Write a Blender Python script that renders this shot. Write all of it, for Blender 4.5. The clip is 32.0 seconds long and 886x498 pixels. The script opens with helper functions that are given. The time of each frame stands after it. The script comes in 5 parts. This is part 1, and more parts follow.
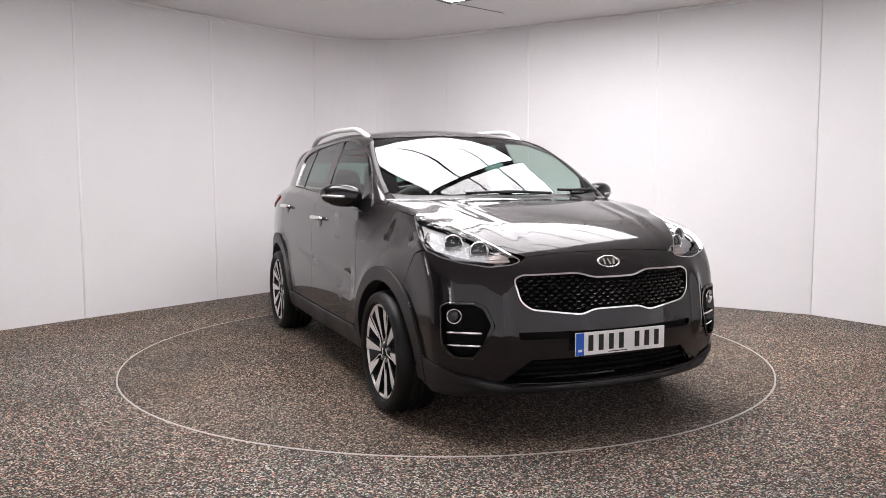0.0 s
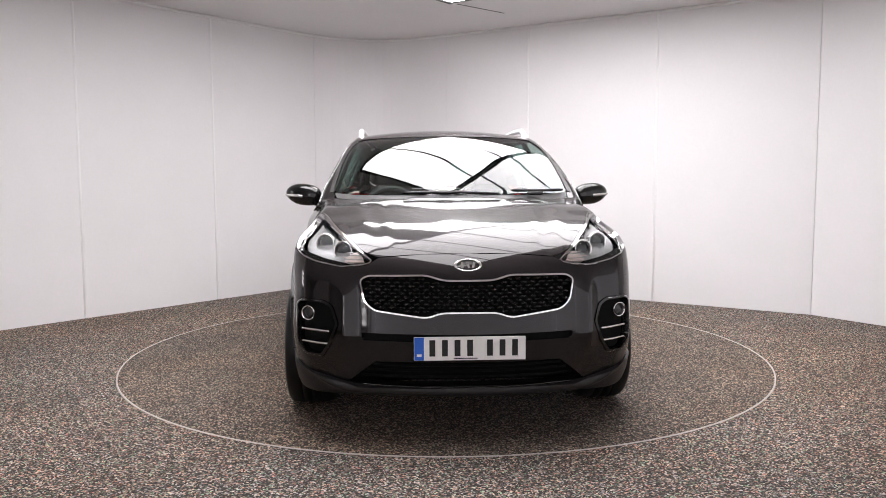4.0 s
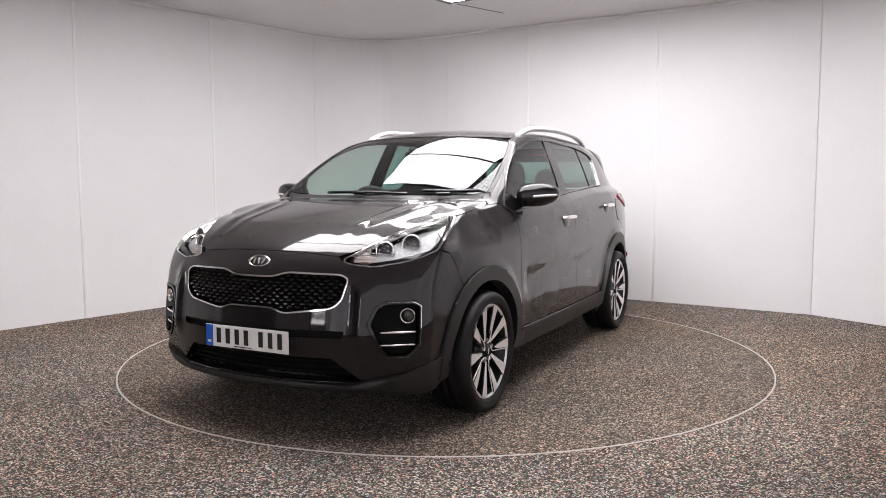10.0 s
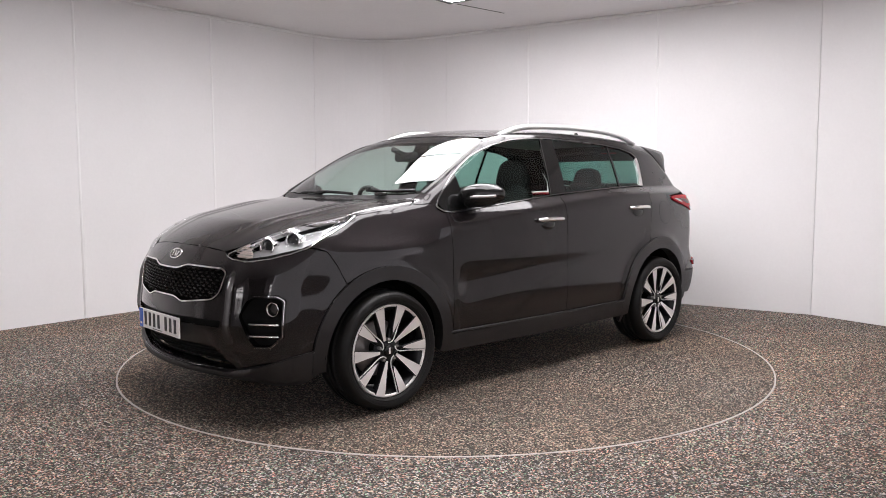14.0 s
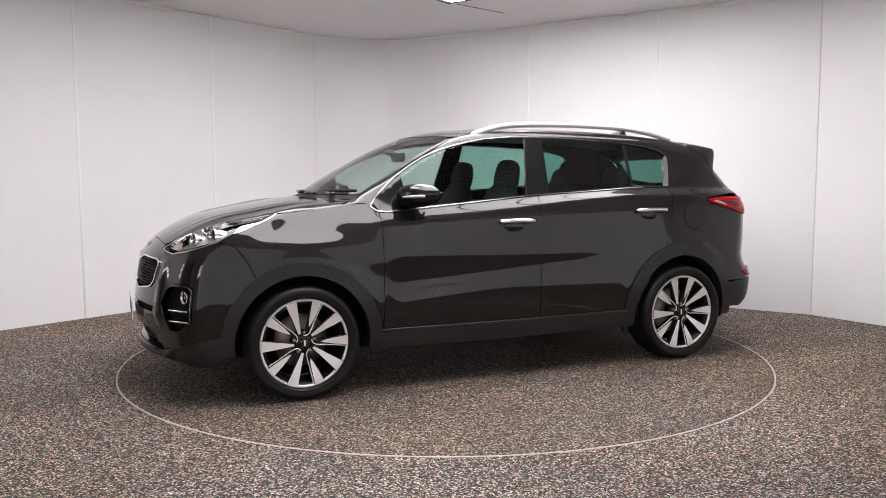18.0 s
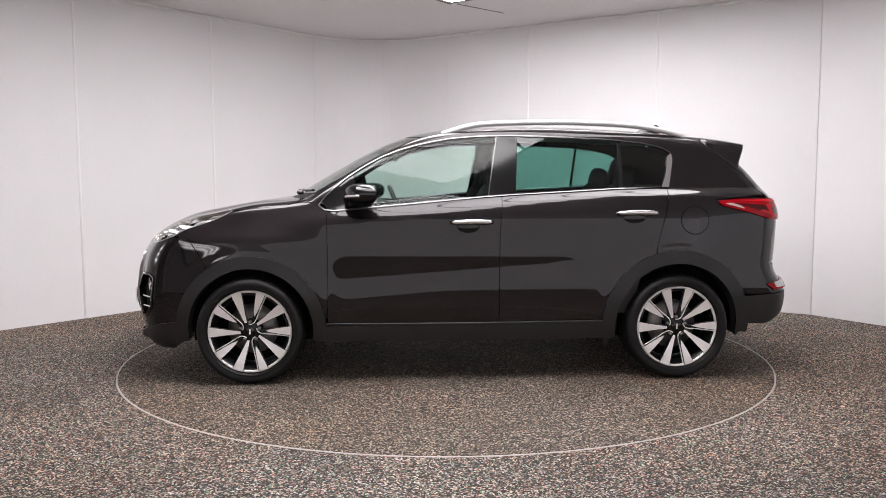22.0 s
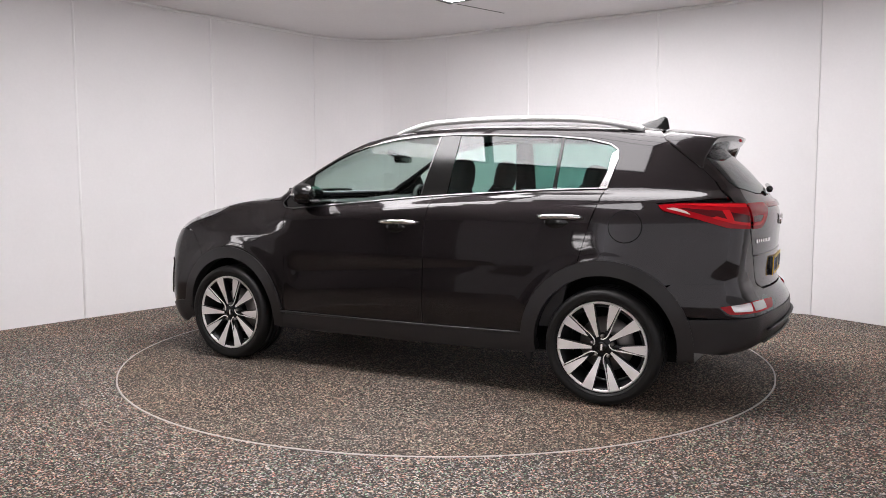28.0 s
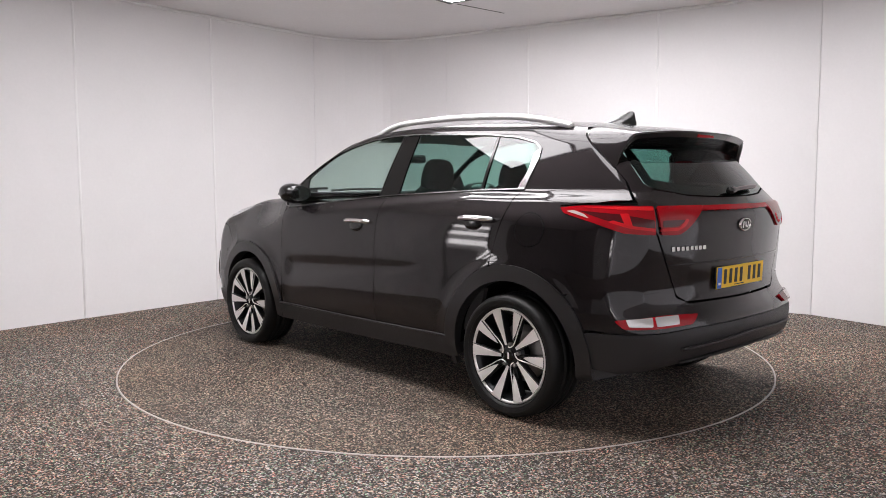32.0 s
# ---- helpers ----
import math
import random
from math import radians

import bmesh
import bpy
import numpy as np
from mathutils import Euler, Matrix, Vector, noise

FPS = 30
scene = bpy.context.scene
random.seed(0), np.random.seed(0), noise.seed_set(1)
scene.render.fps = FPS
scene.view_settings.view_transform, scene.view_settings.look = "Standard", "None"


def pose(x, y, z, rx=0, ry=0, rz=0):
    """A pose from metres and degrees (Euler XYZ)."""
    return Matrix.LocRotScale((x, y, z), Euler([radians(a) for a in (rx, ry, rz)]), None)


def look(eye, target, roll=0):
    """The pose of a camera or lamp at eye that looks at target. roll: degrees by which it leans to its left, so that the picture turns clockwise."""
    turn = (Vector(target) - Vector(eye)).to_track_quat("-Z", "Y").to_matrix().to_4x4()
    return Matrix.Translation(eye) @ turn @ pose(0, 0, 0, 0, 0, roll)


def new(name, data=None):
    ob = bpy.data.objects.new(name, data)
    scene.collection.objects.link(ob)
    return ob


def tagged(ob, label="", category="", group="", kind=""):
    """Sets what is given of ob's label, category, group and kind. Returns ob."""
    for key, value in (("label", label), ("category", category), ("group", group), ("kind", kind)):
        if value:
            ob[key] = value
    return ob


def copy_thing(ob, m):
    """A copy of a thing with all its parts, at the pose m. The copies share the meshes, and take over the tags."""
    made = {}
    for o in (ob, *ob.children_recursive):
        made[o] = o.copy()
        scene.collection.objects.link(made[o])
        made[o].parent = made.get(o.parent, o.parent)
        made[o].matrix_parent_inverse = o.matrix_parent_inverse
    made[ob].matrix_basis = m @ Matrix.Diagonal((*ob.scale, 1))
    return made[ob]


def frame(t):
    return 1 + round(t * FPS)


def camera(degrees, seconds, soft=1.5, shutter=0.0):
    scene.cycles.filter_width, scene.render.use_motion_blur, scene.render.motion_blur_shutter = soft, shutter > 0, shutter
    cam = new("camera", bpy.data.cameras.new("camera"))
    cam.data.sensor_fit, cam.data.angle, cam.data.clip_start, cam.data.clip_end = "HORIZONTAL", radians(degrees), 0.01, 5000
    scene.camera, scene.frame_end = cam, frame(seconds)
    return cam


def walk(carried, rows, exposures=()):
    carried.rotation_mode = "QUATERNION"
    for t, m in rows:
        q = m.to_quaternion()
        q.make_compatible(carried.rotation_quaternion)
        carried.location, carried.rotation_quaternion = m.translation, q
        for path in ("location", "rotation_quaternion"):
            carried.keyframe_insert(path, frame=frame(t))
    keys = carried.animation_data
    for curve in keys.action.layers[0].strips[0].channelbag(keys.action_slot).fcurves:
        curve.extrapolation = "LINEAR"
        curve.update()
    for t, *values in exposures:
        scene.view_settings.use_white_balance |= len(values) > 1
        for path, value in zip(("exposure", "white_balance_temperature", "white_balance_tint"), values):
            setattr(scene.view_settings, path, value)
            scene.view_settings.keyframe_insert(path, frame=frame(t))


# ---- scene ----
# ---- camera ----
CAR_AT = (-0.083, -0.012)


def camera_pose(eye, pan, tilt, roll):
    flat = math.cos(radians(tilt))
    way = Vector((math.sin(radians(pan)) * flat, math.cos(radians(pan)) * flat, math.sin(radians(tilt))))
    return look(eye, Vector(eye) + way, roll)


STAND = camera_pose((0.0, -5.745, 1.26), -0.17, -5.05, -0.15)
cam = camera(58.74, 32.0, soft=0.9)
walk(cam, [(0.0, STAND), (32.0, STAND)], exposures=[(0.0, 0.0), (32.0, 0.0)])


def heading(t):
    """Degrees by which the turntable has turned the car."""
    return -67.123 - 4.9938 * t + 0.00303 * (t - 16) ** 2


# ---- light ----
world = bpy.data.worlds.new("world")
scene.world = world
world.use_nodes = True
world.node_tree.nodes["Background"].inputs[0].default_value = (0.9, 0.92, 1.0, 1)
world.node_tree.nodes["Background"].inputs[1].default_value = 0.05
LAMP_GLOW, LAMP_GLOW_WIDE = 13.2, 8.3

# ---- materials ----


def material(name, color, rough=0.5, metal=0.0, coat=0.0, grain=0.0, grain_scale=200.0, bump=0.0, bump_scale=300.0, spec=0.5, coat_rough=0.03, transmission=0.0, glow=0.0):
    """A principled surface with two scales of grain in its colour and gloss, and fine relief."""
    m = bpy.data.materials.new(name)
    m.use_nodes = True
    nodes, links = m.node_tree.nodes, m.node_tree.links
    b = nodes["Principled BSDF"]
    b.inputs["Base Color"].default_value = (*color, 1)
    b.inputs["Roughness"].default_value = rough
    b.inputs["Metallic"].default_value = metal
    b.inputs["Coat Weight"].default_value = coat
    b.inputs["Coat Roughness"].default_value = coat_rough
    b.inputs["Specular IOR Level"].default_value = spec
    b.inputs["Transmission Weight"].default_value = transmission
    if glow:
        b.inputs["Emission Color"].default_value = (*color, 1)
        b.inputs["Emission Strength"].default_value = glow
    if grain or bump:
        where = nodes.new("ShaderNodeTexCoord")
    if grain:
        fine, wide = nodes.new("ShaderNodeTexNoise"), nodes.new("ShaderNodeTexNoise")
        fine.inputs["Scale"].default_value, wide.inputs["Scale"].default_value = grain_scale, 3.0
        fine.inputs["Detail"].default_value, wide.inputs["Detail"].default_value = 4, 3
        both = nodes.new("ShaderNodeMath")
        both.operation = "ADD"
        ramp = nodes.new("ShaderNodeMapRange")
        ramp.inputs["From Min"].default_value, ramp.inputs["From Max"].default_value = 0.6, 1.4
        ramp.inputs["To Min"].default_value, ramp.inputs["To Max"].default_value = 1 - grain, 1 + grain
        tint = nodes.new("ShaderNodeVectorMath")
        tint.operation = "SCALE"
        tint.inputs[0].default_value = color
        for n in (fine, wide):
            links.new(where.outputs["Object"], n.inputs["Vector"])
        links.new(fine.outputs["Fac"], both.inputs[0])
        links.new(wide.outputs["Fac"], both.inputs[1])
        links.new(both.outputs[0], ramp.inputs["Value"])
        links.new(ramp.outputs["Result"], tint.inputs["Scale"])
        links.new(tint.outputs["Vector"], b.inputs["Base Color"])
        gloss = nodes.new("ShaderNodeMapRange")
        gloss.inputs["From Min"].default_value, gloss.inputs["From Max"].default_value = 0.3, 0.7
        gloss.inputs["To Min"].default_value, gloss.inputs["To Max"].default_value = rough * 0.85, min(1, rough * 1.15)
        links.new(wide.outputs["Fac"], gloss.inputs["Value"])
        links.new(gloss.outputs["Result"], b.inputs["Roughness"])
    if bump:
        n, r = nodes.new("ShaderNodeTexNoise"), nodes.new("ShaderNodeBump")
        n.inputs["Scale"].default_value = bump_scale
        r.inputs["Strength"].default_value = bump
        r.inputs["Distance"].default_value = 0.002
        links.new(where.outputs["Object"], n.inputs["Vector"])
        links.new(n.outputs["Fac"], r.inputs["Height"])
        links.new(r.outputs["Normal"], b.inputs["Normal"])
    return m


def glass(name, tint, ior=1.5, rough=0.0, power=4.5):
    """A thin tinted pane: it lets light straight through and mirrors by its angle."""
    m = bpy.data.materials.new(name)
    m.use_nodes = True
    nodes, links = m.node_tree.nodes, m.node_tree.links
    nodes.remove(nodes["Principled BSDF"])
    out = nodes["Material Output"]
    clear, shine, mix, edge = nodes.new("ShaderNodeBsdfTransparent"), nodes.new("ShaderNodeBsdfGlossy"), nodes.new("ShaderNodeMixShader"), nodes.new("ShaderNodeLayerWeight")
    clear.inputs["Color"].default_value = (*tint, 1)
    shine.inputs["Roughness"].default_value = rough
    edge.inputs["Blend"].default_value = 0.5
    steep, gain_node = nodes.new("ShaderNodeMath"), nodes.new("ShaderNodeMath")
    steep.operation, gain_node.operation = "POWER", "MULTIPLY_ADD"
    steep.inputs[1].default_value = power
    base = ((ior - 1) / (ior + 1)) ** 2 * 1.5
    gain_node.inputs[1].default_value, gain_node.inputs[2].default_value = 1 - base, base
    links.new(edge.outputs["Facing"], steep.inputs[0])
    links.new(steep.outputs[0], gain_node.inputs[0])
    links.new(gain_node.outputs[0], mix.inputs[0])
    links.new(clear.outputs[0], mix.inputs[1])
    links.new(shine.outputs[0], mix.inputs[2])
    links.new(mix.outputs[0], out.inputs["Surface"])
    return m


def speckle(name, dark, light, scale, vivid):
    """Flecked floor covering: small chips of dark and light grey with a few brown and blue ones, over wide wear."""
    m = bpy.data.materials.new(name)
    m.use_nodes = True
    nodes, links = m.node_tree.nodes, m.node_tree.links
    b = nodes["Principled BSDF"]
    where = nodes.new("ShaderNodeTexCoord")
    chips, wear = nodes.new("ShaderNodeTexVoronoi"), nodes.new("ShaderNodeTexNoise")
    chips.inputs["Scale"].default_value = scale
    wear.inputs["Scale"].default_value, wear.inputs["Detail"].default_value = 1.3, 5
    split = nodes.new("ShaderNodeSeparateColor")
    ramp = nodes.new("ShaderNodeValToRGB")
    el = ramp.color_ramp.elements
    el[0].position, el[0].color = 0.0, (*dark, 1)
    el[1].position, el[1].color = 1.0, (*light, 1)
    for at, mix_in in ((0.36, 0.02), (0.60, 0.13), (0.80, 0.42)):
        e = el.new(at)
        e.color = tuple(d + (l - d) * mix_in for d, l in zip(dark, light)) + (1,)
    hue = nodes.new("ShaderNodeMix")
    hue.data_type = "RGBA"
    hue.blend_type = "MULTIPLY"
    hue.inputs["Factor"].default_value = vivid
    tone = nodes.new("ShaderNodeValToRGB")
    tone.color_ramp.elements[0].color = (1.0, 0.42, 0.40, 1)
    tone.color_ramp.elements[1].color = (0.42, 0.90, 0.56, 1)
    for at, tint in ((0.25, (1.0, 0.80, 0.62, 1)), (0.5, (1, 0.97, 0.95, 1)), (0.75, (0.86, 0.84, 1.0, 1))):
        tone.color_ramp.elements.new(at).color = tint
    worn = nodes.new("ShaderNodeMapRange")
    worn.inputs["From Min"].default_value, worn.inputs["From Max"].default_value = 0.3, 0.7
    worn.inputs["To Min"].default_value, worn.inputs["To Max"].default_value = 0.8, 1.2
    scale_up = nodes.new("ShaderNodeVectorMath")
    scale_up.operation = "SCALE"
    links.new(where.outputs["Object"], chips.inputs["Vector"])
    links.new(where.outputs["Object"], wear.inputs["Vector"])
    links.new(chips.outputs["Color"], split.inputs[0])
    links.new(split.outputs[0], ramp.inputs[0])
    links.new(split.outputs[1], tone.inputs[0])
    links.new(ramp.outputs[0], hue.inputs["A"])
    links.new(tone.outputs[0], hue.inputs["B"])
    links.new(wear.outputs["Fac"], worn.inputs["Value"])
    links.new(hue.outputs["Result"], scale_up.inputs[0])
    links.new(worn.outputs["Result"], scale_up.inputs["Scale"])
    patch, cast, stain = nodes.new("ShaderNodeTexNoise"), nodes.new("ShaderNodeValToRGB"), nodes.new("ShaderNodeVectorMath")
    patch.inputs["Scale"].default_value, patch.inputs["Detail"].default_value = 0.55, 4
    stain.operation = "MULTIPLY"
    cast.color_ramp.elements[0].position, cast.color_ramp.elements[0].color = 0.42, (0.98, 1.0, 1.02, 1)
    cast.color_ramp.elements[1].position, cast.color_ramp.elements[1].color = 0.62, (1.06, 0.98, 0.90, 1)
    links.new(where.outputs["Object"], patch.inputs["Vector"])
    links.new(patch.outputs["Fac"], cast.inputs[0])
    links.new(scale_up.outputs[0], stain.inputs[0])
    links.new(cast.outputs[0], stain.inputs[1])
    links.new(stain.outputs[0], b.inputs["Base Color"])
    b.inputs["Roughness"].default_value = 0.75
    b.inputs["Specular IOR Level"].default_value = 0.35
    relief = nodes.new("ShaderNodeBump")
    relief.inputs["Strength"].default_value = 0.6
    relief.inputs["Distance"].default_value = 0.003
    links.new(chips.outputs["Distance"], relief.inputs["Height"])
    links.new(relief.outputs["Normal"], b.inputs["Normal"])
    return m


PAINT = material("black_paint", (0.0140, 0.0114, 0.0124), 0.44, 0.75, 1.0, grain=0.12, grain_scale=900, coat_rough=0.045, spec=0.0)
PAINT.node_tree.nodes["Principled BSDF"].inputs["Coat IOR"].default_value = 1.48
BLACK_GLOSS = material("black_gloss", (0.006, 0.006, 0.006), 0.12, grain=0.05)
PLASTIC = material("black_plastic", (0.017, 0.0155, 0.0162), 0.42, grain=0.15, grain_scale=400, bump=0.15, bump_scale=900, spec=0.45)
GRILLE_BLACK = material("grille_gloss", (0.045, 0.043, 0.043), 0.16, 0.6, grain=0.05)
# Near-black base: the shade inside recesses and under the body is painted in.
DARK = material("shaded_recess", (0.004, 0.004, 0.004), 0.75, grain=0.1, spec=0.15)
RUBBER = material("tyre_rubber", (0.0065, 0.0062, 0.0062), 0.48, grain=0.2, grain_scale=120, bump=0.2, bump_scale=500, spec=0.3)
CHROME = material("chrome", (0.80, 0.79, 0.78), 0.07, 1.0, grain=0.03)
TRIM_BRIGHT = material("window_trim_metal", (0.20, 0.197, 0.197), 0.26, 1.0, grain=0.04)
LAMP_SILVER = material("lamp_reflector", (0.22, 0.216, 0.216), 0.34, 0.15, grain=0.08)
RAIL_SILVER = material("rail_silver", (0.66, 0.655, 0.66), 0.36, 0.35, grain=0.05)
SATIN = material("satin_metal", (0.72, 0.71, 0.71), 0.28, 1.0, grain=0.05)
ALLOY = material("machined_alloy", (0.90, 0.87, 0.85), 0.32, 0.35, grain=0.06, grain_scale=600)
ALLOY_DARK = material("dark_alloy", (0.012, 0.012, 0.014), 0.30, 0.4, grain=0.1)
STEEL = material("brake_steel", (0.30, 0.28, 0.27), 0.45, 0.9, grain=0.2)
FABRIC = material("seat_cloth", (0.016, 0.015, 0.016), 0.85, grain=0.3, grain_scale=300, bump=0.4, bump_scale=700)
TRIM_GREY = material("cabin_trim", (0.035, 0.034, 0.035), 0.7, grain=0.15)
HEADLINING = material("headlining", (0.30, 0.29, 0.28), 0.9, grain=0.1, bump=0.2)
WINDSCREEN_GLASS = glass("windscreen_glass", (0.78, 0.86, 0.83), 1.62)
FRONT_GLASS = glass("front_side_glass", (0.70, 0.84, 0.79), 1.32)
REAR_GLASS = glass("privacy_glass", (0.30, 0.52, 0.47), 1.52)
LENS_GLASS = glass("lamp_lens", (0.93, 0.94, 0.95), 1.16, power=8.0)
RED_LENS = material("red_lens", (0.32, 0.003, 0.008), 0.08, coat=0.0, spec=0.25, grain=0.05)
RED_BRIGHT = material("bright_red_lens", (0.62, 0.010, 0.016), 0.15, coat=0.0, spec=0.25, grain=0.08)
RED_DEEP = material("deep_red_lens", (0.07, 0.003, 0.005), 0.15, coat=0.3, spec=0.3, grain=0.05)
CLEAR_LENS = material("clear_lens", (0.62, 0.60, 0.60), 0.12, 0.5, coat=1.0, grain=0.08)
AMBER = material("amber_lens", (0.55, 0.46, 0.42), 0.2, coat=1.0, grain=0.05)
PLATE_WHITE = material("plate_white", (0.95, 0.94, 0.92), 0.35, grain=0.03)
PLATE_YELLOW = material("plate_yellow", (1.0, 0.64, 0.02), 0.35, grain=0.03)
PLATE_BLUE = material("plate_blue", (0.02, 0.13, 0.62), 0.35, grain=0.03)
INK = material("plate_ink", (0.012, 0.012, 0.012), 0.4, grain=0.03)
WALL = material("white_wall_panel", (0.80, 0.785, 0.79), 0.42, grain=0.02, grain_scale=40, bump=0.04, bump_scale=60, spec=0.35)
SEAM = material("white_joint_strip", (0.86, 0.85, 0.85), 0.4, grain=0.02)
CEILING = material("white_ceiling", (0.80, 0.78, 0.785), 0.7, grain=0.03, grain_scale=30)
RIB = material("dark_frame", (0.02, 0.02, 0.022), 0.5, grain=0.1)
GREY_WALL = material("pale_wall", (0.78, 0.77, 0.77), 0.6, grain=0.06, grain_scale=20)
FLOOR_FLECKS = speckle("flecked_floor", (0.0095, 0.0080, 0.0072), (0.72, 0.64, 0.565), 140.0, 1.0)
DECK_FLECKS = speckle("flecked_deck", (0.0135, 0.0106, 0.0086), (0.53, 0.445, 0.365), 140.0, 0.6)
RING_EDGE = material("turntable_edging", (0.50, 0.46, 0.44), 0.45, 0.2, grain=0.1)
BANK_LAMP = material("strip_lamp", (1.0, 0.96, 0.97), 0.6, glow=10.0)
DIM_WALL = material("dim_wall", (0.40, 0.375, 0.36), 0.7, grain=0.1)
DAYLIGHT = material("daylight_beyond", (0.96, 0.945, 0.985), 0.9, glow=0.58)
LAMP = material("lamp_diffuser", (1.0, 0.968, 0.99), 0.6, glow=LAMP_GLOW)
LAMP_WIDE = material("wide_lamp_diffuser", (1.0, 0.968, 0.99), 0.6, glow=LAMP_GLOW_WIDE)


# ---- building helpers ----


def finish(name, bm, mat, parent=None, label="", smooth=True):
    me = bpy.data.meshes.new(name)
    bm.to_mesh(me)
    bm.free()
    me.materials.append(mat)
    if smooth:
        me.shade_smooth()
    ob = new(name, me)
    ob.parent = parent
    if label:
        ob["label"] = label
    return ob


def part(name, bm, mat, parent, label="", smooth=True):
    """One mesh object under a thing or a part."""
    return finish(name, bm, mat, parent, label, smooth)


def box_mesh(size, at=(0, 0, 0), bevel=0.0, turn=None, segments=2):
    bm = bmesh.new()
    m = Matrix.Translation(at) @ (turn or Matrix()) @ Matrix.Diagonal((*size, 1))
    bmesh.ops.create_cube(bm, size=1, matrix=m)
    if bevel:
        bmesh.ops.bevel(bm, geom=bm.edges[:], offset=bevel, segments=segments, affect="EDGES", profile=0.5)
    return bm


def slab(points, z0, z1):
    """An upright prism over a plan outline."""
    bm = bmesh.new()
    low = [bm.verts.new((x, y, z0)) for x, y in points]
    high = [bm.verts.new((x, y, z1)) for x, y in points]
    n = len(points)
    bm.faces.new(low[::-1]), bm.faces.new(high)
    for i in range(n):
        bm.faces.new((low[i], low[(i + 1) % n], high[(i + 1) % n], high[i]))
    bmesh.ops.recalc_face_normals(bm, faces=bm.faces)
    return bm


def lathe(profile, turns=64, axis="y", at=(0, 0, 0), close=False):
    """Turn a profile of (radius, along) about an axis."""
    bm = bmesh.new()
    rings = []
    for r, h in profile:
        ring = []
        for i in range(turns):
            a = 2 * math.pi * i / turns
            c, s = r * math.cos(a), r * math.sin(a)
            v = {"y": (c, h, s), "x": (h, c, s), "z": (c, s, h)}[axis]
            ring.append(bm.verts.new((v[0] + at[0], v[1] + at[1], v[2] + at[2])))
        rings.append(ring)
    for p, q in zip(rings, rings[1:] + (rings[:1] if close else [])):
        for i in range(turns):
            bm.faces.new((p[i], p[(i + 1) % turns], q[(i + 1) % turns], q[i]))
    bmesh.ops.recalc_face_normals(bm, faces=bm.faces)
    return bm


def tube(points, radius, sides=10, closed=False, flat=1.0, up=(0, 0, 1)):
    """A rod along a line of points; flat squeezes it along its upward axis; radius may be a list."""
    bm = bmesh.new()
    pts = [Vector(q) for q in points]
    radii = radius if isinstance(radius, (list, tuple)) else [radius] * len(pts)
    rings = []
    for i, q in enumerate(pts):
        a, b = pts[i - 1] if (i or closed) else q, pts[(i + 1) % len(pts)] if (i < len(pts) - 1 or closed) else q
        d = (b - a).normalized()
        s = d.cross(Vector(up))
        s = s.normalized() if s.length > 1e-5 else Vector((1, 0, 0))
        u = s.cross(d)
        rings.append([bm.verts.new(q + radii[i] * (math.cos(w) * s + flat * math.sin(w) * u)) for w in (2 * math.pi * k / sides for k in range(sides))])
    for p, q in zip(rings, rings[1:] + (rings[:1] if closed else [])):
        for i in range(sides):
            bm.faces.new((p[i], p[(i + 1) % sides], q[(i + 1) % sides], q[i]))
    if not closed:
        bm.faces.new(rings[0][::-1]), bm.faces.new(rings[-1])
    bmesh.ops.recalc_face_normals(bm, faces=bm.faces)
    return bm


def smooth_line(points, per=6, closed=False):
    """A rounded line through a few points."""
    p = [np.array(q, float) for q in points]
    n = len(p)
    out = []
    for i in range(n if closed else n - 1):
        a, b, c, d = (p[(i + k) % n] if closed else p[min(max(i + k, 0), n - 1)] for k in (-1, 0, 1, 2))
        for u in np.arange(per) / per:
            out.append(0.5 * (2 * b + (c - a) * u + (2 * a - 5 * b + 4 * c - d) * u ** 2 + (3 * b - a - 3 * c + d) * u ** 3))
    if not closed:
        out.append(p[-1])
    return [tuple(q) for q in out]


# ---- the room ----
ROOM_H = 2.94
PLAN_LEFT = [(-5.08, -0.90), (-4.19, 0.24), (-3.30, 1.38), (-2.41, 2.51), (-1.53, 3.60)]
PLAN_CORNER = [(-1.53, 3.60), (-1.20, 3.82), (-0.75, 3.93), (-0.30, 3.80), (0.02, 3.62)]
PLAN_RIGHT = [(0.02, 3.62), (0.92, 3.08), (2.14, 2.32), (3.39, 1.49)]
PLAN_RETURN = [(3.39, 1.49), (3.78, 0.88), (4.20, 0.22), (4.95, -1.00)]
PLAN_BACK = [(4.95, -1.00), (5.1, -2.2)]
PLAN_BACK_LEFT = [(-3.2, -6.5), (-5.0, -6.5), (-5.3, -5.2)]
PLAN_DAY = [(5.1, -2.2), (5.9, -2.3), (5.9, -7.3), (-3.4, -7.3), (-3.2, -6.5)]
PLAN_JAMB = [(-5.4, -2.3), (-5.08, -0.90)]
PLAN_DARK = [(-5.3, -5.2), (-7.6, -5.5), (-7.6, -2.1), (-5.4, -2.3)]


def thick_line(points, d):
    """The plan outline of a wall that stands outside a line of points."""
    p = [Vector(q) for q in points]
    out = []
    for i, q in enumerate(p):
        e = ((p[min(i + 1, len(p) - 1)] - q).normalized() + (q - p[max(i - 1, 0)]).normalized()).normalized()
        out.append(q + Vector((-e.y, e.x)) * d)
    return [tuple(q) for q in p] + [tuple(q) for q in out[::-1]]


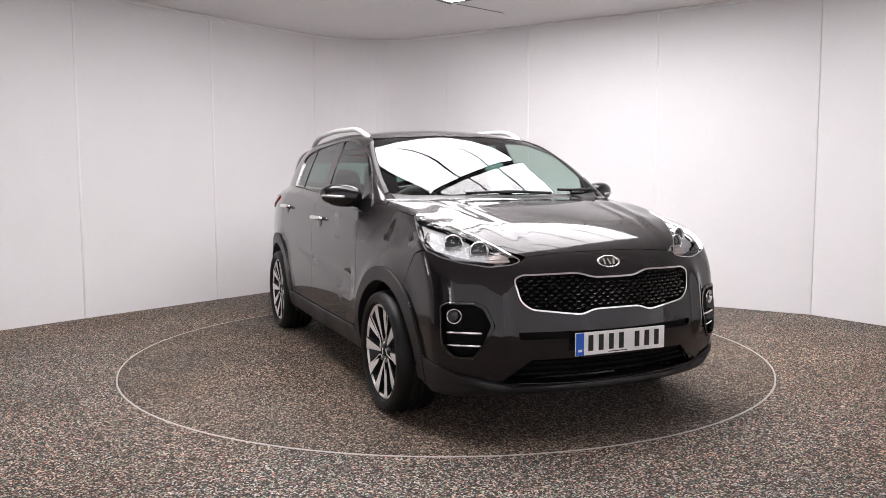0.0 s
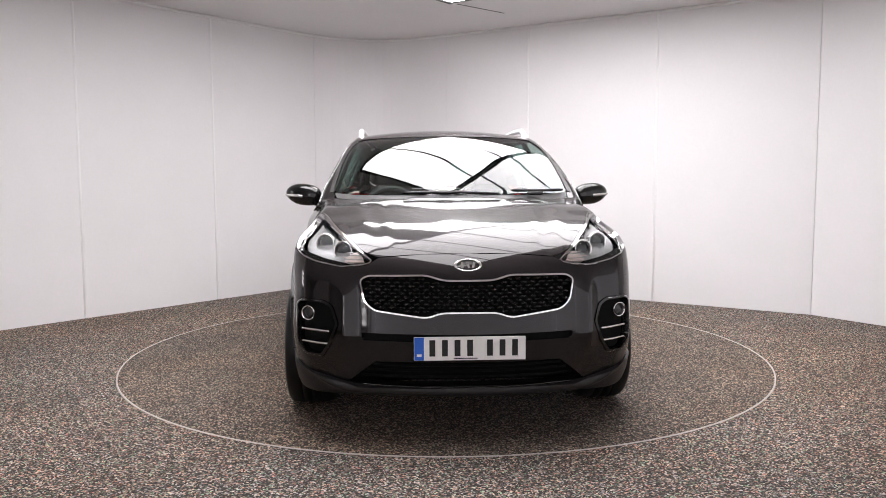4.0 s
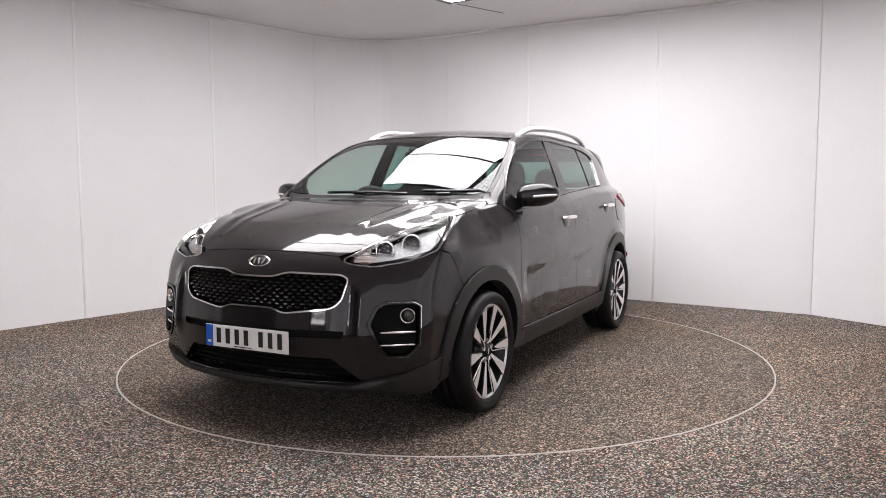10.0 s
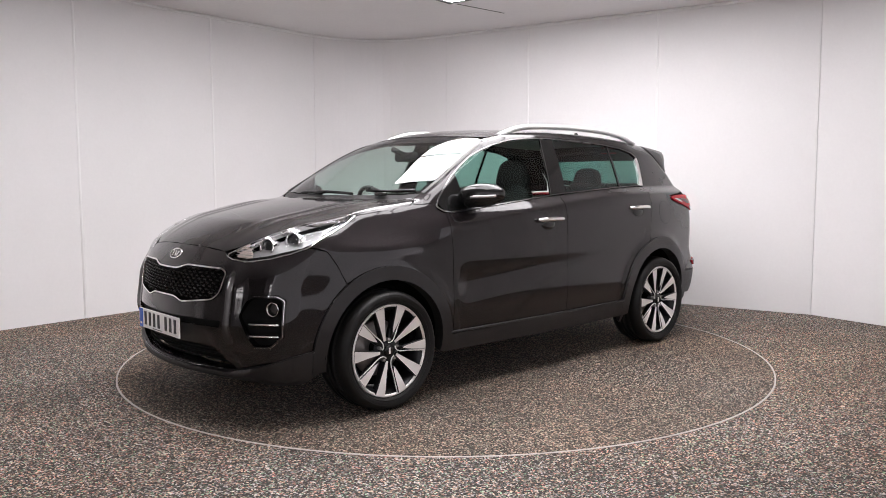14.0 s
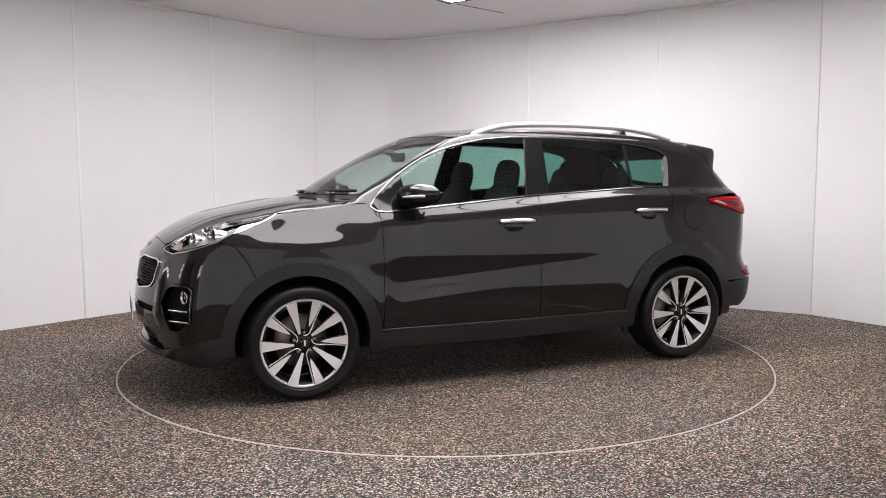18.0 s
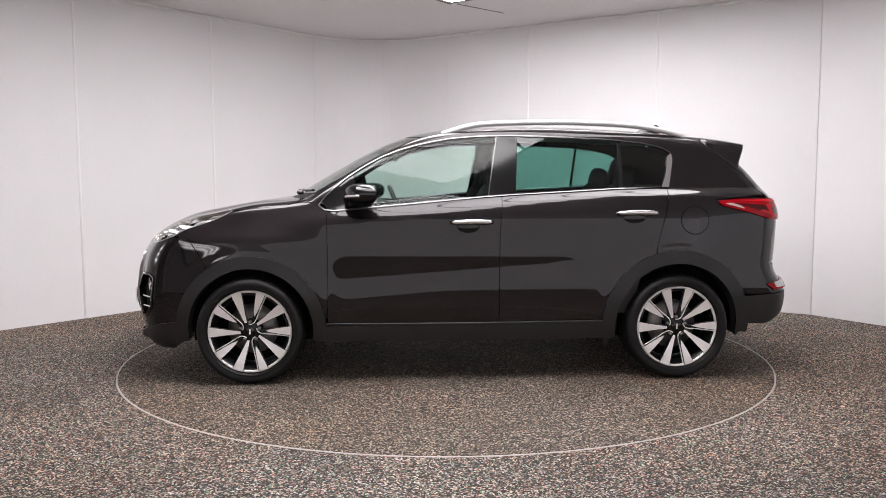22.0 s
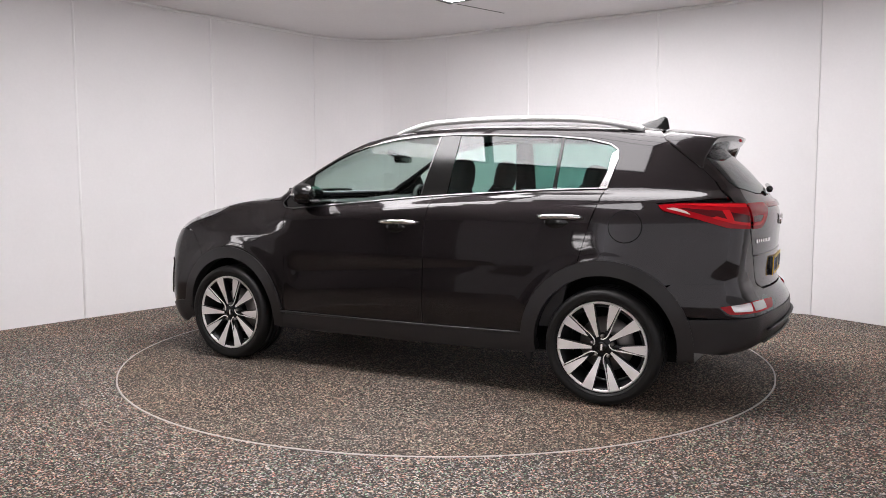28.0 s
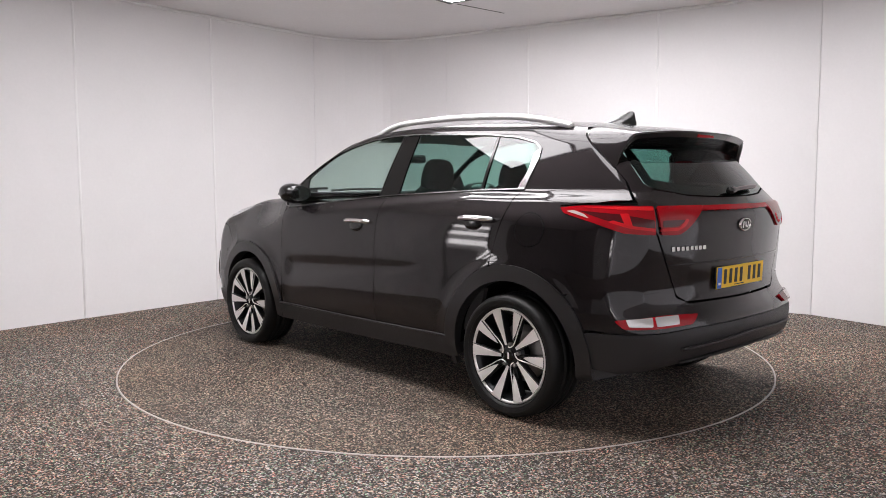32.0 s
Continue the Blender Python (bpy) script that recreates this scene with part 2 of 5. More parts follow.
def build_wall(name, line, mat, label, joints=True):
    """A wall of tall flush panels with thin joint strips between them."""
    back = [tuple(q) for q in thick_line(line, 0.006)[len(line):]][::-1]
    wall = tagged(finish(name, slab(thick_line(back, 0.12), 0.0, ROOM_H), mat, smooth=False), label, "wall", kind="structure")
    for i, (a, b) in enumerate(zip(line, line[1:])):
        a, b = Vector(a), Vector(b)
        d = (b - a).normalized()
        side = Vector((-d.y, d.x))
        lo, hi = a + d * (0.003 if joints else 0), b - d * (0.003 if joints else 0)
        bm = slab([tuple(lo), tuple(hi), tuple(hi + side * 0.006), tuple(lo + side * 0.006)], 0.0, ROOM_H)
        part("wall_panel", bm, mat, wall, smooth=False)
        if joints and i:
            part("joint_strip", box_mesh((0.022, 0.006, ROOM_H - 0.02), (*(a - side * 0.002), ROOM_H / 2), 0.002, Matrix.Rotation(math.atan2(d.y, d.x), 4, "Z"), 1), SEAM, wall)
    return wall


build_wall("wall_left", PLAN_LEFT, WALL, "white panelled studio wall with thin vertical joints")
ROUND_CORNER = [q[:2] for q in smooth_line([(*q, 0) for q in PLAN_CORNER], 5)]
build_wall("wall_corner", ROUND_CORNER, WALL, "white rounded corner of the studio wall", False)
build_wall("wall_right", PLAN_RIGHT, WALL, "white panelled studio wall with thin vertical joints")
build_wall("wall_return", PLAN_RETURN, WALL, "white studio wall panels set at an angle")
build_wall("wall_back", PLAN_BACK, GREY_WALL, "plain pale wall behind the camera", False)
build_wall("wall_back_left", PLAN_BACK_LEFT, GREY_WALL, "plain pale wall behind the camera", False)
build_wall("backdrop", PLAN_DAY, DAYLIGHT, "bright daylight beyond the open wide doorway", False)
build_wall("wall_jamb", PLAN_JAMB, GREY_WALL, "plain pale wall beside the dark doorway", False)
build_wall("wall_dark", PLAN_DARK, DIM_WALL, "dim grey walls of the unlit bay beyond the doorway", False)

ROOM = PLAN_LEFT + ROUND_CORNER[1:] + PLAN_RIGHT[1:] + PLAN_RETURN[1:] + PLAN_BACK[1:] + PLAN_DAY[1:] + PLAN_BACK_LEFT[1:] + PLAN_DARK[1:]
TABLE_R = 2.262


def floor_with_pit():
    """The floor round the turntable, with a round opening in it."""
    bm = bmesh.new()
    n = 128
    ring = [bm.verts.new((TABLE_R * math.cos(2 * math.pi * i / n), TABLE_R * math.sin(2 * math.pi * i / n), 0)) for i in range(n)]
    far = [bm.verts.new((7.5 * math.cos(2 * math.pi * i / n), 7.5 * math.sin(2 * math.pi * i / n) - 0.5, 0)) for i in range(n)]
    wide = [bm.verts.new((14 * math.cos(2 * math.pi * i / n), 14 * math.sin(2 * math.pi * i / n), 0)) for i in range(n)]
    pit = [bm.verts.new((v.co.x, v.co.y, -0.08)) for v in ring]
    for p, q in ((ring, far), (far, wide), (pit, ring)):
        for i in range(n):
            bm.faces.new((p[i], q[i], q[(i + 1) % n], p[(i + 1) % n]))
    bm.faces.new(pit)
    bmesh.ops.recalc_face_normals(bm, faces=bm.faces)
    for f in bm.faces:
        if f.normal.z < -0.5:
            f.normal_flip()
    return bm


tagged(finish("floor", floor_with_pit(), FLOOR_FLECKS, smooth=False), "grey flecked floor with brown and black grains", "floor", kind="structure")
turntable = tagged(new("turntable"), "round flush turntable with a thin worn metal edging, turning", "turntable")
part("deck", lathe([(0.0001, 0.0), (1.2, 0.0), (TABLE_R - 0.014, 0.0), (TABLE_R - 0.014, -0.05)], 128, "z"), DECK_FLECKS, turntable, smooth=False)
part("edging", lathe([(TABLE_R - 0.012, -0.04), (TABLE_R - 0.012, 0.002), (TABLE_R - 0.004, 0.002), (TABLE_R - 0.004, -0.04)], 160, "z"), RING_EDGE, turntable, "thin metal edging")


def ceiling_mesh():
    bm = bmesh.new()
    low = [bm.verts.new((x, y, ROOM_H)) for x, y in ROOM]
    high = [bm.verts.new((x, y, ROOM_H + 0.15)) for x, y in ROOM]
    bm.faces.new(low), bm.faces.new(high)
    for i in range(len(ROOM)):
        bm.faces.new((low[i], low[i - 1], high[i - 1], high[i]))
    bmesh.ops.recalc_face_normals(bm, faces=bm.faces)
    return bm


tagged(finish("ceiling", ceiling_mesh(), CEILING, smooth=False), "plain off-white studio ceiling", "ceiling", kind="structure")
cove = [(*q, ROOM_H - 0.012) for q in PLAN_LEFT + ROUND_CORNER[1:] + PLAN_RIGHT[1:] + PLAN_RETURN[1:]]
tagged(finish("trim", tube(cove, 0.016, 6), SEAM), "white trim strip between wall and ceiling", "trim", kind="structure")

for a, b in (((0.12, 2.0), (0.60, 2.42)), ((-1.6, 0.5), (-0.02, 1.88))):
    d = Vector(b) - Vector(a)
    tagged(finish("ceiling_joint", box_mesh((d.length, 0.012, 0.004), (*((Vector(a) + Vector(b)) / 2), ROOM_H - 0.001), 0.0, Matrix.Rotation(math.atan2(d.y, d.x), 4, "Z")), RIB, smooth=False), "thin dark joint line in the ceiling", "ceiling joint", kind="structure")

# the light boxes hang in rows along the room's diagonals
BOX_CORNER, BOX_A, BOX_B = Vector((0.06, 1.875, 0)), Vector((-0.59, -0.807, 0)), Vector((0.807, -0.59, 0))
BOXES = [(0.0, 0.0, 1.84, 1.29, 3, LAMP), (2.45, 0.0, 1.22, 1.29, 2, LAMP), (-0.15, 1.33, 3.82, 1.57, 6, LAMP_WIDE)]


def light_box(a, b, la, lb, n, lamp):
    box = tagged(new("ceiling_light"), "large bright ceiling light box with thin dark frames", "ceiling light", "ceiling light boxes")
    turn = Matrix((BOX_A, BOX_B, Vector((0, 0, -1)))).transposed().to_4x4()
    box.matrix_world = Matrix.Translation(BOX_CORNER + BOX_A * (a + la / 2) + BOX_B * (b + lb / 2) + Vector((0, 0, ROOM_H))) @ turn
    w = la / n
    for i in range(n):
        part("diffuser", box_mesh((w - 0.036, lb - 0.03, 0.012), (-la / 2 + w * (i + 0.5), 0, 0.012), 0.003, None, 1), lamp, box, "glowing white diffuser", smooth=False)
    for i in range(n + 1):
        part("frame_bar", box_mesh((0.036, lb, 0.022), (-la / 2 + w * i, 0, 0.011), 0.004, None, 1), RIB, box, "thin dark bar")
    for s in (-1, 1):
        part("side_rail", box_mesh((la, 0.024, 0.032), (0, s * lb / 2, 0.016), 0.004, None, 1), RIB, box, "thin dark bar")
    return box


for spec in BOXES:
    light_box(*spec)


def strip_bank(at, turn, rows, wide):
    """A bank of upright-stacked strip lamps on a stand against the wall."""
    bank = tagged(new("strip_light_bank"), "bank of white strip lamps standing by the wall", "strip light", "strip light banks")
    bank.matrix_world = Matrix.Translation(at) @ pose(0, 0, 0, 0, 0, turn)
    for s in (-1, 1):
        part("post", box_mesh((0.04, 0.04, 2.05), (0, s * wide / 2, 1.025), 0.005), RIB, bank, "dark steel post", smooth=False)
    part("backing", box_mesh((0.012, wide, 1.16), (-0.01, 0, 1.40), 0.003), GREY_WALL, bank, "white backing board", smooth=False)
    for z in rows:
        part("lamp_tube", box_mesh((0.04, wide * .86, 0.15), (0.05, 0, z), 0.012), BANK_LAMP, bank, "glowing white lamp strip", smooth=False)
    return bank


strip_bank((-3.58, -6.30, 0), 61, (1.02, 1.33, 1.64), 0.66)
strip_bank((-5.0, -1.40, 0), 0, (1.08, 1.43, 1.78), 0.6)


# ---- the car's outer skin ----
def curve(*pts, soft=0.012):
    """A smooth curve through pairs (a natural spline, slightly softened): returns a function of one array."""
    xs, ys = np.array(pts[0::2], float), np.array(pts[1::2], float)
    o = np.argsort(xs)
    xs, ys = xs[o], ys[o]
    n, d = len(xs), np.diff(xs)
    m = np.zeros((n, n))
    r = np.zeros(n)
    m[0, 0] = m[-1, -1] = 1
    for i in range(1, n - 1):
        m[i, i - 1:i + 2] = d[i - 1], 2 * (d[i - 1] + d[i]), d[i]
        r[i] = 6 * ((ys[i + 1] - ys[i]) / d[i] - (ys[i] - ys[i - 1]) / d[i - 1])
    c = np.linalg.solve(m, r)
    g = np.arange(xs[0] - 0.6, xs[-1] + 0.6, 0.004)
    k = np.clip(np.searchsorted(xs, g) - 1, 0, n - 2)
    h, a, b = d[k], xs[k + 1] - g, g - xs[k]
    v = (c[k] * a ** 3 + c[k + 1] * b ** 3) / (6 * h) + (ys[k] / h - c[k] * h / 6) * a + (ys[k + 1] / h - c[k + 1] * h / 6) * b
    s0 = (ys[1] - ys[0]) / d[0] - d[0] * c[1] / 6
    s1 = (ys[-1] - ys[-2]) / d[-1] + d[-1] * c[-2] / 6
    v = np.where(g < xs[0], ys[0] + (g - xs[0]) * s0, v)
    v = np.where(g > xs[-1], ys[-1] + (g - xs[-1]) * s1, v)
    w = int(3 * soft / 0.004)
    q = np.exp(-0.5 * (np.arange(-w, w + 1) * 0.004 / soft) ** 2)
    v = np.convolve(np.pad(v, w, mode="edge"), q / q.sum(), mode="valid")
    return lambda x: np.interp(x, g, v)

def step(a, b, q):
    u = np.clip((q - a) / (b - a), 0, 1)
    return u * u * (3 - 2 * u)

SIDE_Z = curve(.10,.80, .20,.858, .28,.888, .40,.906, .47,.9135, .53,.9175, .60,.9165, .68,.913, .80,.912, .92,.906, 1.02,.894, 1.07,.881, 1.12,.856, 1.24,.808, 1.40,.742, 1.55,.672, 1.65,.622)
NOSE = curve(.16,2.03, .20,2.10, .25,2.155, .32,2.187, .42,2.208, .52,2.213, .62,2.200, .72,2.185, .80,2.162, .86,2.130, .905,2.096, .95,2.045, 1.0,1.97, 1.1,1.80)
TAIL = curve(.24,2.06, .30,2.15, .36,2.205, .45,2.232, .53,2.233, .58,2.216, .625,2.18, .67,2.156, .78,2.152, .90,2.161, 1.02,2.165, 1.09,2.153, 1.15,2.115, 1.22,2.055, 1.3,1.985, 1.4,1.885, 1.5,1.79, 1.6,1.69)
HOOD = curve(2.3,.82, 2.15,.898, 2.05,.957, 1.95,.999, 1.82,1.035, 1.6,1.082, 1.35,1.123, 1.13,1.150, .9,1.165)
SCREEN = curve(1.25,1.072, 1.13,1.158, .80,1.357, .55,1.487, .38,1.553, .18,1.597, -.10,1.620, -.5,1.629, -.9,1.620, -1.3,1.594, -1.7,1.546, -2.1,1.462)


def TOP(x):
    d = HOOD(np.maximum(x, .9)) - SCREEN(x)
    return SCREEN(x) + 0.5 * (d + np.sqrt(d * d + 0.0002))


FLOOR = curve(2.2,.235, 1.9,.21, 1.5,.20, 0,.20, -1.6,.23, -1.9,.30, -2.2,.38, soft=.05)

def fillet(f, g, r):
    return np.minimum(-r, np.maximum(f, g)) + np.hypot(np.maximum(f + r, 0), np.maximum(g + r, 0))

def body(x, y, z):
    """Below zero inside the car's closed outer skin."""
    a = np.abs(y)
    taper = .062 * np.maximum(x - .9, 0) ** 2 + .13 * np.maximum(-1.15 - x, 0) ** 2
    belt = 1.135 - .066 * np.maximum(x, -.95)
    ledge = (.012 + .043 * (1 - step(-1.2, .5, x)) + .016 * step(-.4, .5, x)) * step(belt - .055 - .04 * step(-.5, .6, x), belt + .012, z) * (1 - step(.80, 1.28, x))
    half = np.maximum(.044 + .048 * x, .008)
    scallop = .21 * half * np.exp(-((z - .70 + .075 * x) / half) ** 2) * step(-.72, -.45, x) * (1 - step(.72, .84, x))
    up = .5 * (z - .895 + np.sqrt((z - .895) ** 2 + .0006))
    lean = .122 * (1 - np.exp(-up / .145)) * step(.78, 1.26, x) * (1 - step(1.48, 1.85, x))
    arch = np.minimum(np.hypot(x - 1.335, z - .332), np.hypot(x + 1.335, z - .332) - .012)
    flare = .009 * np.exp(-(np.maximum(arch - .47, 0) / .045) ** 2) * step(.2, .45, z) * step(-1.80, -1.52, x) * (1 - step(1.55, 1.8, x))
    side = a - (SIDE_Z(z) - taper - ledge - scallop - lean + flare)
    k = (.12 + .16 * step(.70, 1.05, x)) * (1 - step(1.1, 1.5, x)) * step(-.4, .4, x)
    c = .12 - .10 * step(.72, 1.02, x) + .05 * step(1.25, 1.6, x)
    ridge = .009 * np.exp(-((a - .60 + .15 * (x - 1.1)) / .05) ** 2) * step(1.05, 1.4, x) * (1 - step(1.85, 2.1, x))
    crease = .0055 * np.exp(-((a - .46 + .11 * (x - 1.1)) / .032) ** 2) * step(1.12, 1.4, x) * (1 - step(1.9, 2.08, x))
    top = (z - (TOP(x + k * a * a) - c * a * a + ridge + crease)) * .85
    prow = .022 * np.exp(-((a - .592) / .04) ** 2) * step(.40, .52, z) * (1 - step(.70, .84, z))
    front = (x - (NOSE(z) - .33 * a * a + prow)) * .92
    rear = (-x - (TAIL(z) - .22 * a * a)) * .92
    f = fillet(side, top, .042 - .012 * step(-.9, -.2, x) + .022 * (1 - step(-1.5, -1.15, x)) + .043 * step(1.4, 1.7, x))
    f = fillet(f, front, .09)
    f = fillet(f, rear, .11)
    return fillet(f, FLOOR(x) - z, .03)


def pane(x, y, z):
    """The windscreen's own surface, which runs on to its edges without the pillars' rounding."""
    a = np.abs(y)
    u = np.clip((x - .33) / .72, 0, 1)
    return (z - (TOP(x + (.12 + .16 * u) * a * a) - (.12 - .10 * u) * a * a)) * .85


from mathutils.geometry import delaunay_2d_cdt


def skin_normal(q, d=0.002, skin=body):
    x, y, z = q.T
    g = np.stack([skin(x + d, y, z) - skin(x - d, y, z), skin(x, y + d, z) - skin(x, y - d, z), skin(x, y, z + d) - skin(x, y, z - d)], -1)
    return g / np.linalg.norm(g, axis=1)[:, None]


def fall(start, way, rounds=60, skin=body):
    """Slide points from outside along way until they rest on the skin."""
    q = start.copy()
    for _ in range(rounds):
        f = np.clip(skin(*q.T), -0.3, 0.6)
        q += way * (0.7 * f)[:, None]
    return q


class Flat:
    """Look at the skin along one direction."""

    def __init__(self, *d):
        self.d = np.array(d, float) / np.linalg.norm(d)
        side = np.cross([0, 0, 1], self.d) if abs(self.d[2]) < 0.95 else np.array([0, 1.0, 0])
        self.u = side / np.linalg.norm(side)
        self.v = np.cross(self.d, self.u)

    def plan(self, q):
        q = np.asarray(q, float)
        return np.stack([q @ self.u, q @ self.v], -1)

    def lift(self, w, skin=body):
        start = w[:, :1] * self.u + w[:, 1:] * self.v
        s = -(start - np.array([0, 0, 0.8])) @ self.d
        return fall(start + (s[:, None] + 2.6) * self.d, -self.d[None], skin=skin)


class Round:
    """Look at the skin from all sides of an upright axis at x0; the angle counts as 0.9 m a radian."""

    def __init__(self, x0, sign):
        self.x0, self.sign = x0, sign

    def plan(self, q):
        q = np.asarray(q, float)
        return np.stack([0.9 * np.arctan2(q[..., 1], (q[..., 0] - self.x0) * self.sign), q[..., 2]], -1)

    def lift(self, w, skin=body):
        a = w[:, 0] / 0.9
        d = np.stack([np.cos(a) * self.sign, np.sin(a), 0 * a], -1)
        return fall(np.stack([self.x0 + 0 * a, 0 * a, w[:, 1]], -1) + 1.6 * d, -d, skin=skin)


SIDE_ON, TOP_ON, NOSE_ON, TAIL_ON, SHOULDER, HAUNCH = Flat(0, 1, 0), Flat(0, 0, 1), Flat(1, 0, 0), Flat(-1, 0, 0), Flat(0, 1, 0.8), Flat(-0.5, 1, 0.6)
NOSE_ROUND, TAIL_ROUND = Round(1.25, 1), Round(-1.25, -1)


def land(start, way):
    return [tuple(q) for q in fall(np.array(start, float), np.array([way], float))]


def on_side(*xz):
    return land([(x, 1.3, z) for x, z in xz], (0, -1, 0))


def on_top(*xy):
    return land([(x, y, 2.0) for x, y in xy], (0, 0, -1))


def on_nose(*yz):
    return land([(2.6, y, z) for y, z in yz], (-1, 0, 0))


def on_tail(*yz):
    return land([(-2.6, y, z) for y, z in yz], (1, 0, 0))


def both_sides(points):
    """Close a half outline, given from the middle round to the middle, with its mirror image."""
    return points + [(x, -y, z) for x, y, z in points[::-1] if abs(y) > 1e-4]


def arc(cx, cz, r, a0, a1, n=16):
    return [(cx + r * math.cos(radians(a0 + (a1 - a0) * i / n)), cz + r * math.sin(radians(a0 + (a1 - a0) * i / n))) for i in range(n + 1)]


def inside(poly, w):
    x, y = w[:, 0], w[:, 1]
    hit = np.zeros(len(w), bool)
    px, py = poly[:, 0], poly[:, 1]
    qx, qy = np.roll(px, -1), np.roll(py, -1)
    for a, b, c, d in zip(px, py, qx, qy):
        if b != d:
            hit ^= ((b > y) != (d > y)) & (x < (c - a) * (y - b) / (d - b) + a)
    return hit


def rounded(w, r):
    """Round the corners of a closed flat outline."""
    out = []
    n = len(w)
    for i in range(n):
        a, b, c = w[i - 1], w[i], w[(i + 1) % n]
        la, lc = np.linalg.norm(a - b), np.linalg.norm(c - b)
        k = min(r, la * 0.45, lc * 0.45)
        if k < 0.002:
            out.append(b)
            continue
        p, q = b + (a - b) / la * k, b + (c - b) / lc * k
        for u in (0, 0.25, 0.5, 0.75, 1):
            out.append((1 - u) ** 2 * p + 2 * u * (1 - u) * b + u * u * q)
    return np.array(out)


def shrink(w, d):
    """Move a closed flat outline inwards by d."""
    n = len(w)
    area = np.sum(w[:, 0] * np.roll(w[:, 1], -1) - np.roll(w[:, 0], -1) * w[:, 1])
    s = 1 if area > 0 else -1
    e = np.roll(w, -1, 0) - w
    e /= np.linalg.norm(e, axis=1)[:, None] + 1e-9
    nrm = np.stack([-e[:, 1], e[:, 0]], -1) * s
    m = nrm + np.roll(nrm, 1, 0)
    m /= np.maximum((m * m).sum(1) / 2, 0.35)[:, None]
    return w + m * d


def dense(w, h):
    out = []
    for a, b in zip(w, np.roll(w, -1, 0)):
        k = max(1, int(np.ceil(np.linalg.norm(b - a) / h)))
        out += [a + (b - a) * i / k for i in range(k)]
    return np.array(out)


def panel(name, outline, seen, mat, parent, label="", gap=0.002, raised=0.0, rim=0.012, h=0.03, holes=(), corner=0.01, mirror=False, shift=None, ring=0.0, skin=body):
    """A panel of the skin with that outline; holes are outlines too. rim: how far its edges turn in. mirror: build it on the car's right side."""
    loops = [shrink(rounded(seen.plan(outline), corner), gap)]
    loops += [shrink(rounded(seen.plan(q), corner), -gap) for q in holes]
    if ring:
        loops.append(shrink(loops[0], ring))
    loops = [dense(q, h * 0.6) for q in loops]
    lo, hi = loops[0].min(0), loops[0].max(0)
    gx, gy = np.meshgrid(np.arange(lo[0] + h / 2, hi[0], h), np.arange(lo[1] + h / 2, hi[1], h))
    gx[1::2] += h / 2
    grid = np.stack([gx.ravel(), gy.ravel()], -1)
    keep = inside(loops[0], grid)
    for q in loops[1:]:
        keep &= ~inside(q, grid)
    edge = np.concatenate(loops)
    grid = grid[keep]
    if len(grid):
        near = np.concatenate([np.sqrt(((some[:, None, :] - edge[None]) ** 2).sum(2)).min(1) for some in np.array_split(grid, 1 + len(grid) // 1500)])
        grid = grid[near > h * 0.42]
    pts = np.concatenate([edge, grid])
    lines, at = [], 0
    for q in loops:
        n = len(q)
        lines += [(at + i, at + (i + 1) % n) for i in range(n)]
        at += n
    co, _, tris, *_ = delaunay_2d_cdt([Vector(q) for q in pts], lines, [], 0, 1e-6)
    co = np.array([tuple(q) for q in co])
    tris = np.array([t for t in tris])
    mid = co[tris].mean(1)
    ok = inside(loops[0], mid)
    for q in loops[1:]:
        ok &= ~inside(q, mid)
    tris = tris[ok]
    place = seen.lift(co, skin)
    nrm = skin_normal(place, skin=skin)
    lift = np.full(len(co), raised) if shift is None else raised + shift(place)
    place = place + nrm * lift[:, None]
    fn = np.cross(place[tris[:, 1]] - place[tris[:, 0]], place[tris[:, 2]] - place[tris[:, 0]])
    flip = (fn * nrm[tris[:, 0]]).sum(1) < 0
    tris[flip] = tris[flip][:, ::-1]
    faces = [tuple(int(i) for i in t) for t in tris]
    verts, norms = [place], [nrm]
    if rim:
        count = {}
        for t in faces:
            for i in range(3):
                count[(t[i], t[(i + 1) % 3])] = 1
        rimmed = [(a, b) for a, b in count if (b, a) not in count]
        ids = sorted({i for e in rimmed for i in e})
        n0 = len(co)
        top = {i: n0 + k for k, i in enumerate(ids)}
        low = {i: n0 + len(ids) + k for k, i in enumerate(ids)}
        faces += [(top[b], top[a], low[a], low[b]) for a, b in rimmed]
        out = np.zeros((len(ids), 3))
        slot = {i: k for k, i in enumerate(ids)}
        for a, b in rimmed:
            o = np.cross(place[b] - place[a], nrm[a])
            out[slot[a]] += o
            out[slot[b]] += o
        out /= np.linalg.norm(out, axis=1)[:, None] + 1e-9
        verts += [place[ids], place[ids] - nrm[ids] * rim]
        norms += [out, out]
    verts, norms = np.concatenate(verts), np.concatenate(norms)
    if mirror:
        verts = verts * (1, -1, 1)
        norms = norms * (1, -1, 1)
        faces = [f[::-1] for f in faces]
    me = bpy.data.meshes.new(name)
    me.from_pydata([tuple(v) for v in verts], [], faces)
    me.materials.append(mat)
    me.shade_smooth()
    if shift is None:
        me.normals_split_custom_set_from_vertices([tuple(v) for v in norms])
    ob = new(name, me)
    ob.parent = parent
    if label:
        ob["label"] = label
    return ob


def pair(name, outline, seen, mat, parent, label="", **more):
    """The same panel on the car's left and right."""
    return [panel(name, outline, seen, mat, parent, label, mirror=m, **more) for m in (False, True)]


def at_nose(points):
    """Land rough points of the car's nose on the skin."""
    return [tuple(q) for q in NOSE_ROUND.lift(NOSE_ROUND.plan(points))]


def at_tail(points):
    return [tuple(q) for q in TAIL_ROUND.lift(TAIL_ROUND.plan(points))]


